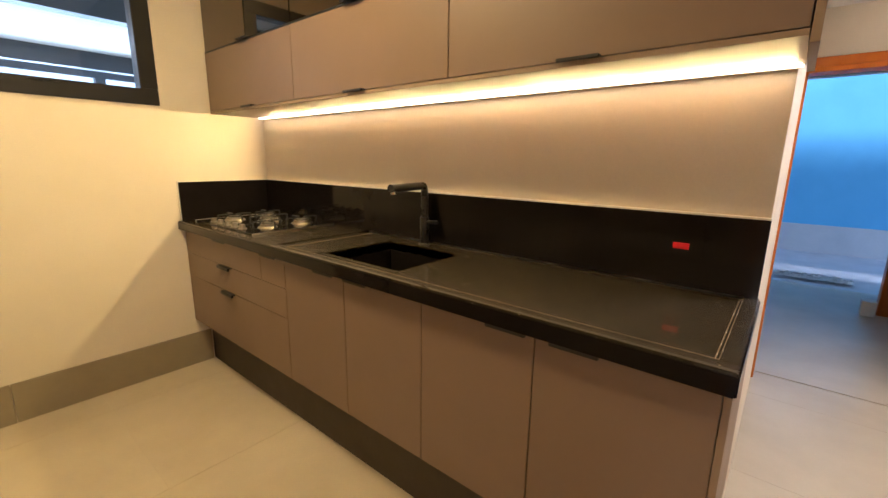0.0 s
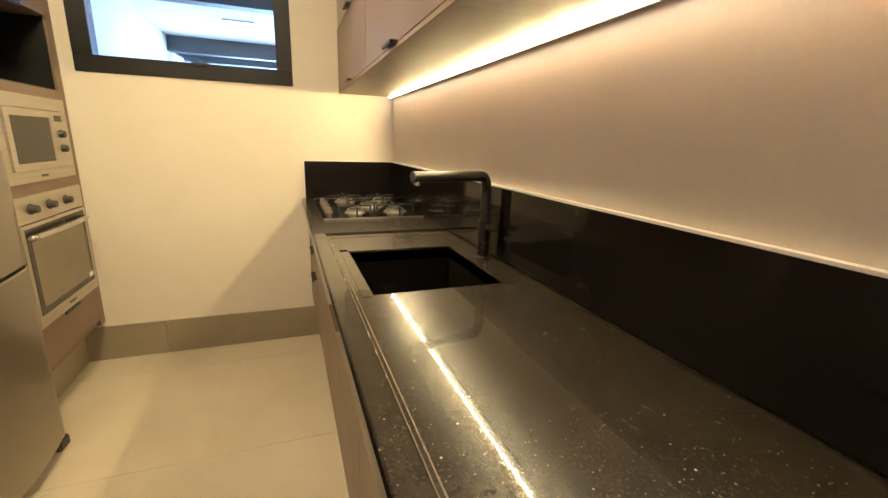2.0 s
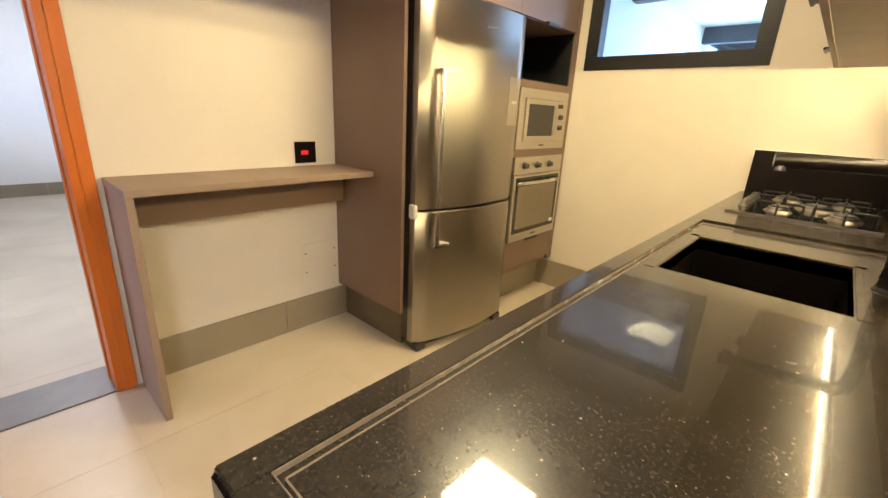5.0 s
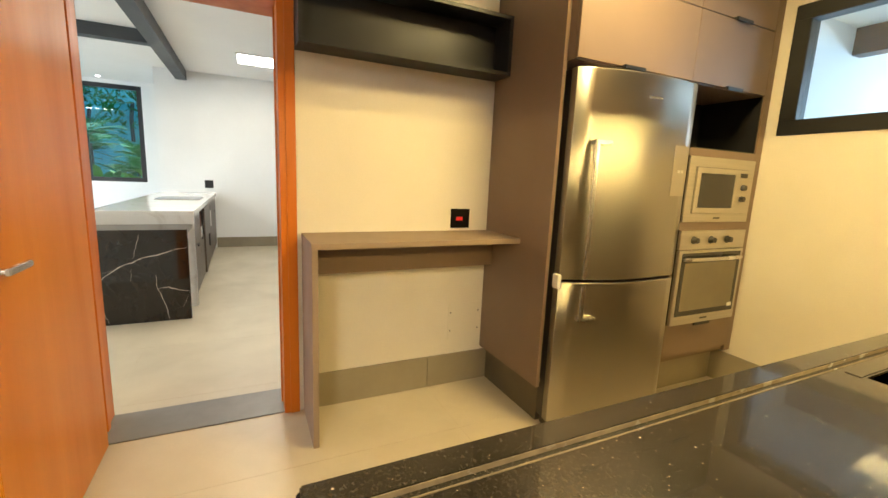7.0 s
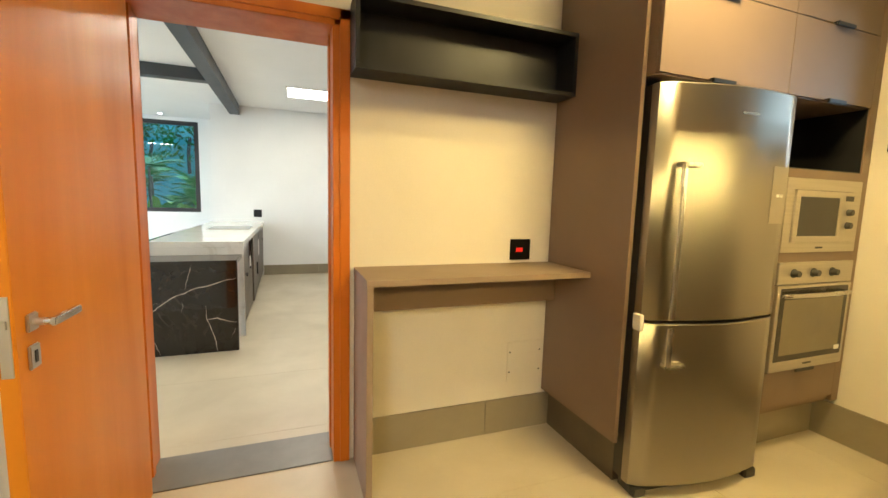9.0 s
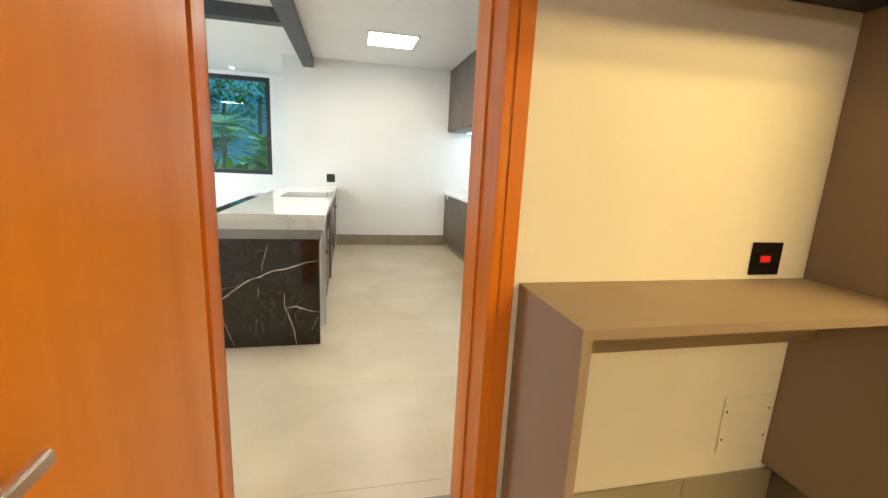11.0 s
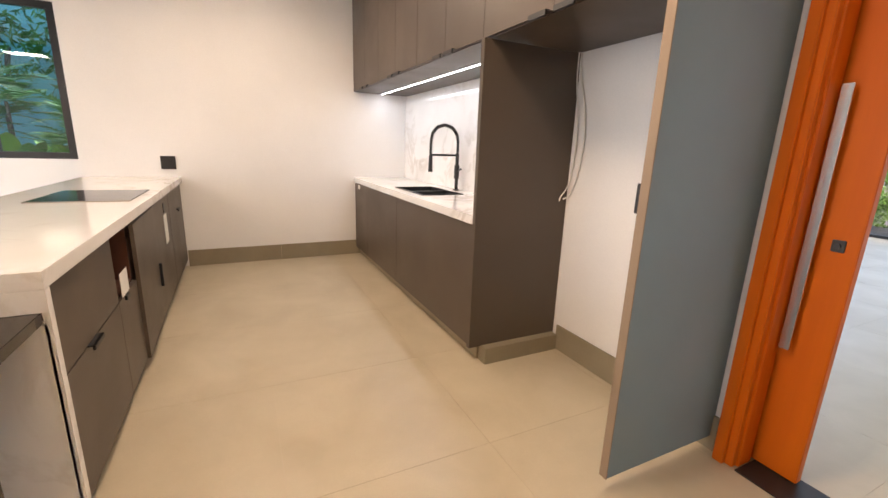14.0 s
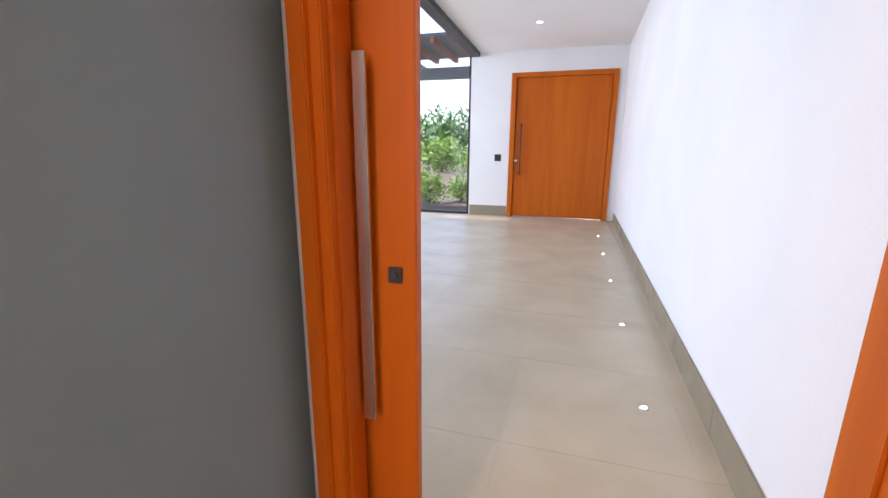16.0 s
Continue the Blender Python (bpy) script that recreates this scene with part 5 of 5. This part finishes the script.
def frond(bm, base, ang, tilt, length, width, droop, blades=9):
    """A palm frond: a curved rib with paired narrow leaflets."""
    d = Vector((math.cos(ang) * math.cos(tilt), math.sin(ang) * math.cos(tilt), math.sin(tilt)))
    side = d.cross(Vector((0, 0, 1))).normalized()
    for k in range(1, blades + 1):
        s = k / blades
        p = Vector(base) + d * length * s - Vector((0, 0, droop * s * s))
        w = width * math.sin(math.pi * (0.15 + 0.8 * s))
        for sg in (-1, 1):
            tip = p + side * sg * w + d * w * 0.7 - Vector((0, 0, w * 0.3))
            n = d * 0.018
            bm.faces.new([bm.verts.new(v) for v in (p - n, p + n, tip)])


def broad_leaf(bm, base, ang, tilt, length, width):
    d = Vector((math.cos(ang) * math.cos(tilt), math.sin(ang) * math.cos(tilt), math.sin(tilt)))
    side = d.cross(Vector((0, 0, 1))).normalized()
    rows = []
    for k in range(7):
        s = k / 6
        p = Vector(base) + d * length * s - Vector((0, 0, 0.25 * length * s ** 3))
        w = width * math.sin(math.pi * min(1, 0.08 + s * 0.92)) * 0.5 + 0.004
        rows.append((bm.verts.new(p - side * w + Vector((0, 0, w * 0.3))), bm.verts.new(p), bm.verts.new(p + side * w + Vector((0, 0, w * 0.3)))))
    for a, b in zip(rows, rows[1:]):
        bm.faces.new((a[0], a[1], b[1], b[0]))
        bm.faces.new((a[1], a[2], b[2], b[1]))


def palm(x, y, z, h, n, length, mat_i):
    th = thing("garden_palm", (x, y, z), "green fan palm in the garden bed", "palm", "garden plants")
    part("trunk", tube(bmesh.new(), [(x, y, z), (x + 0.03, y + 0.02, z + h * 0.5), (x, y, z + h)], 0.025, 8), BARK, th)
    bm = bmesh.new()
    for k in range(n):
        frond(bm, (x, y, z + h), gr.uniform(0, 6.28), gr.uniform(0.1, 1.2), length * gr.uniform(0.7, 1.1), length * 0.30, length * 0.35)
    part("crown", bm, LEAF[mat_i], th)


def banana(x, y, z, n, length, mat_i):
    th = thing("garden_plant", (x, y, z), "broad-leaved green plant in the garden bed", "plant", "garden plants")
    for k in range(n):
        bm = bmesh.new()
        broad_leaf(bm, (x, y, z), gr.uniform(0, 6.28), gr.uniform(0.7, 1.4), length * gr.uniform(0.7, 1.1), length * 0.28)
        part("leaf", bm, LEAF[mat_i], th)


for k in range(18):
    palm(gr.uniform(-11.4, -9.2), -0.9 - k * 0.27 + gr.uniform(-0.1, 0.1), 0.61, gr.uniform(0.35, 1.3), 18, gr.uniform(0.55, 0.85), gr.choice((0, 1, 1)))
for k in range(11):
    banana(gr.uniform(-9.9, -9.0), -1.4 - k * 0.30, 0.61, 9, gr.uniform(0.7, 1.15), gr.choice((1, 2, 2)))


def bush(name, x, y, z, r, n, mat_i, label, cat):
    th = thing(name, (x, y, z), label, cat, "garden trees")
    part("trunk", tube(bmesh.new(), [(x, y, z), (x + 0.05, y, z + r * 0.6), (x, y + 0.04, z + r * 1.1)], r * 0.04 + 0.01, 8), BARK, th)
    bm = bmesh.new()
    for k in range(n):
        v = Vector((gr.gauss(0, 1), gr.gauss(0, 1), gr.gauss(0, 0.8))).normalized() * r * gr.uniform(0.35, 1.0) ** 0.6
        p = Vector((x, y, z + r * 1.15)) + v * (1 + 0.3 * math.sin(v.x * 3 / r + v.y * 4 / r))
        s = r * gr.uniform(0.05, 0.10)
        a = Vector((gr.uniform(-1, 1), gr.uniform(-1, 1), gr.uniform(-1, 1))).normalized()
        b = a.orthogonal().normalized()
        bm.faces.new([bm.verts.new(q) for q in (p - a * s * 1.6, p + b * s * 0.5, p + a * s * 1.6, p - b * s * 0.5)])
    part("crown", bm, LEAF[mat_i], th)


for bx, by, bz, br, bi in ((-5.5, 12.4, -0.15, 0.45, 2), (-4.7, 12.9, -0.15, 0.42, 2), (-6.3, 13.1, -0.15, 0.5, 2), (-8.0, 30.2, -0.6, 1.25, 2), (-10.9, 31.5, -0.6, 1.5, 2), (-5.0, 31.0, -0.6, 1.2, 2), (-9.6, 47, -0.5, 2.8, 1), (-15.0, 50, -0.5, 3.1, 1), (-4.0, 55, -0.5, 3.2, 1), (-19.5, 54, -0.5, 3.4, 1), (3.2, 19, 0, 1.5, 1), (0.2, 21, 0, 1.7, 0), (6.5, 20, 0, 1.8, 1)):
    bush("garden_tree", bx, by, bz, br, 1300, bi, "leafy green tree in the front garden", "tree")
for k in range(8):
    bush("garden_tree", -11.95 + 0.15 * math.sin(k * 2.1), -0.9 - k * 0.85, 1.9, 0.95 + 0.2 * math.sin(k * 1.7), 330, (1, 0, 1)[k % 3], "thin leafy tree against the blue garden wall", "tree")
# eave seen past the hall glass
setting("eave_beam", boxes([(-8.5, -3.2, 10.9, 11.05, 3.0, 3.25), (-5.6, -5.45, 10.25, 12.2, 3.3, 3.5)]), STEELGREY, "dark steel eave beams")
ev = setting("eave_roof", one(-8.6, -3.0, 10.25, 12.4, 3.75, 3.82), STEELGREY, "dark eave roof")
for k in range(10):
    part("rafter", one(-8.4 + k * 0.52, -8.3 + k * 0.52, 10.26, 12.35, 3.62, 3.748), RUST, ev)

# ---- floor tiles ----
TS = 0.86
GX, GY = -2.77, 1.03
TM = {}


def floor_tiles(host, x0, x1, y0, y1):
    i0, i1 = math.floor((x0 - GX) / TS), math.ceil((x1 - GX) / TS)
    j0, j1 = math.floor((y0 - GY) / TS), math.ceil((y1 - GY) / TS)
    for i in range(i0, i1):
        for j in range(j0, j1):
            a0, a1 = max(GX + i * TS, x0), min(GX + (i + 1) * TS, x1)
            b0, b1 = max(GY + j * TS, y0), min(GY + (j + 1) * TS, y1)
            if a1 - a0 < 0.02 or b1 - b0 < 0.02:
                continue
            key = (round(a1 - a0, 3), round(b1 - b0, 3))
            if key not in TM:
                hw, hh = key[0] / 2 - 0.0006, key[1] / 2 - 0.0006
                TM[key] = mesh_of("tile", one(-hw, hw, -hh, hh, -0.004, 0.0, bevel=0.0006), TILE)
            ob = new("tile", TM[key])
            ob.location = ((a0 + a1) / 2, (b0 + b1) / 2, 0)
            ob.parent = host


fh = bpy.data.objects["floor_bed"]
floor_tiles(fh, -0.665, 3.6, -2.0, 3.0)
floor_tiles(fh, -8.0, -0.905, -6.0, 10.06)
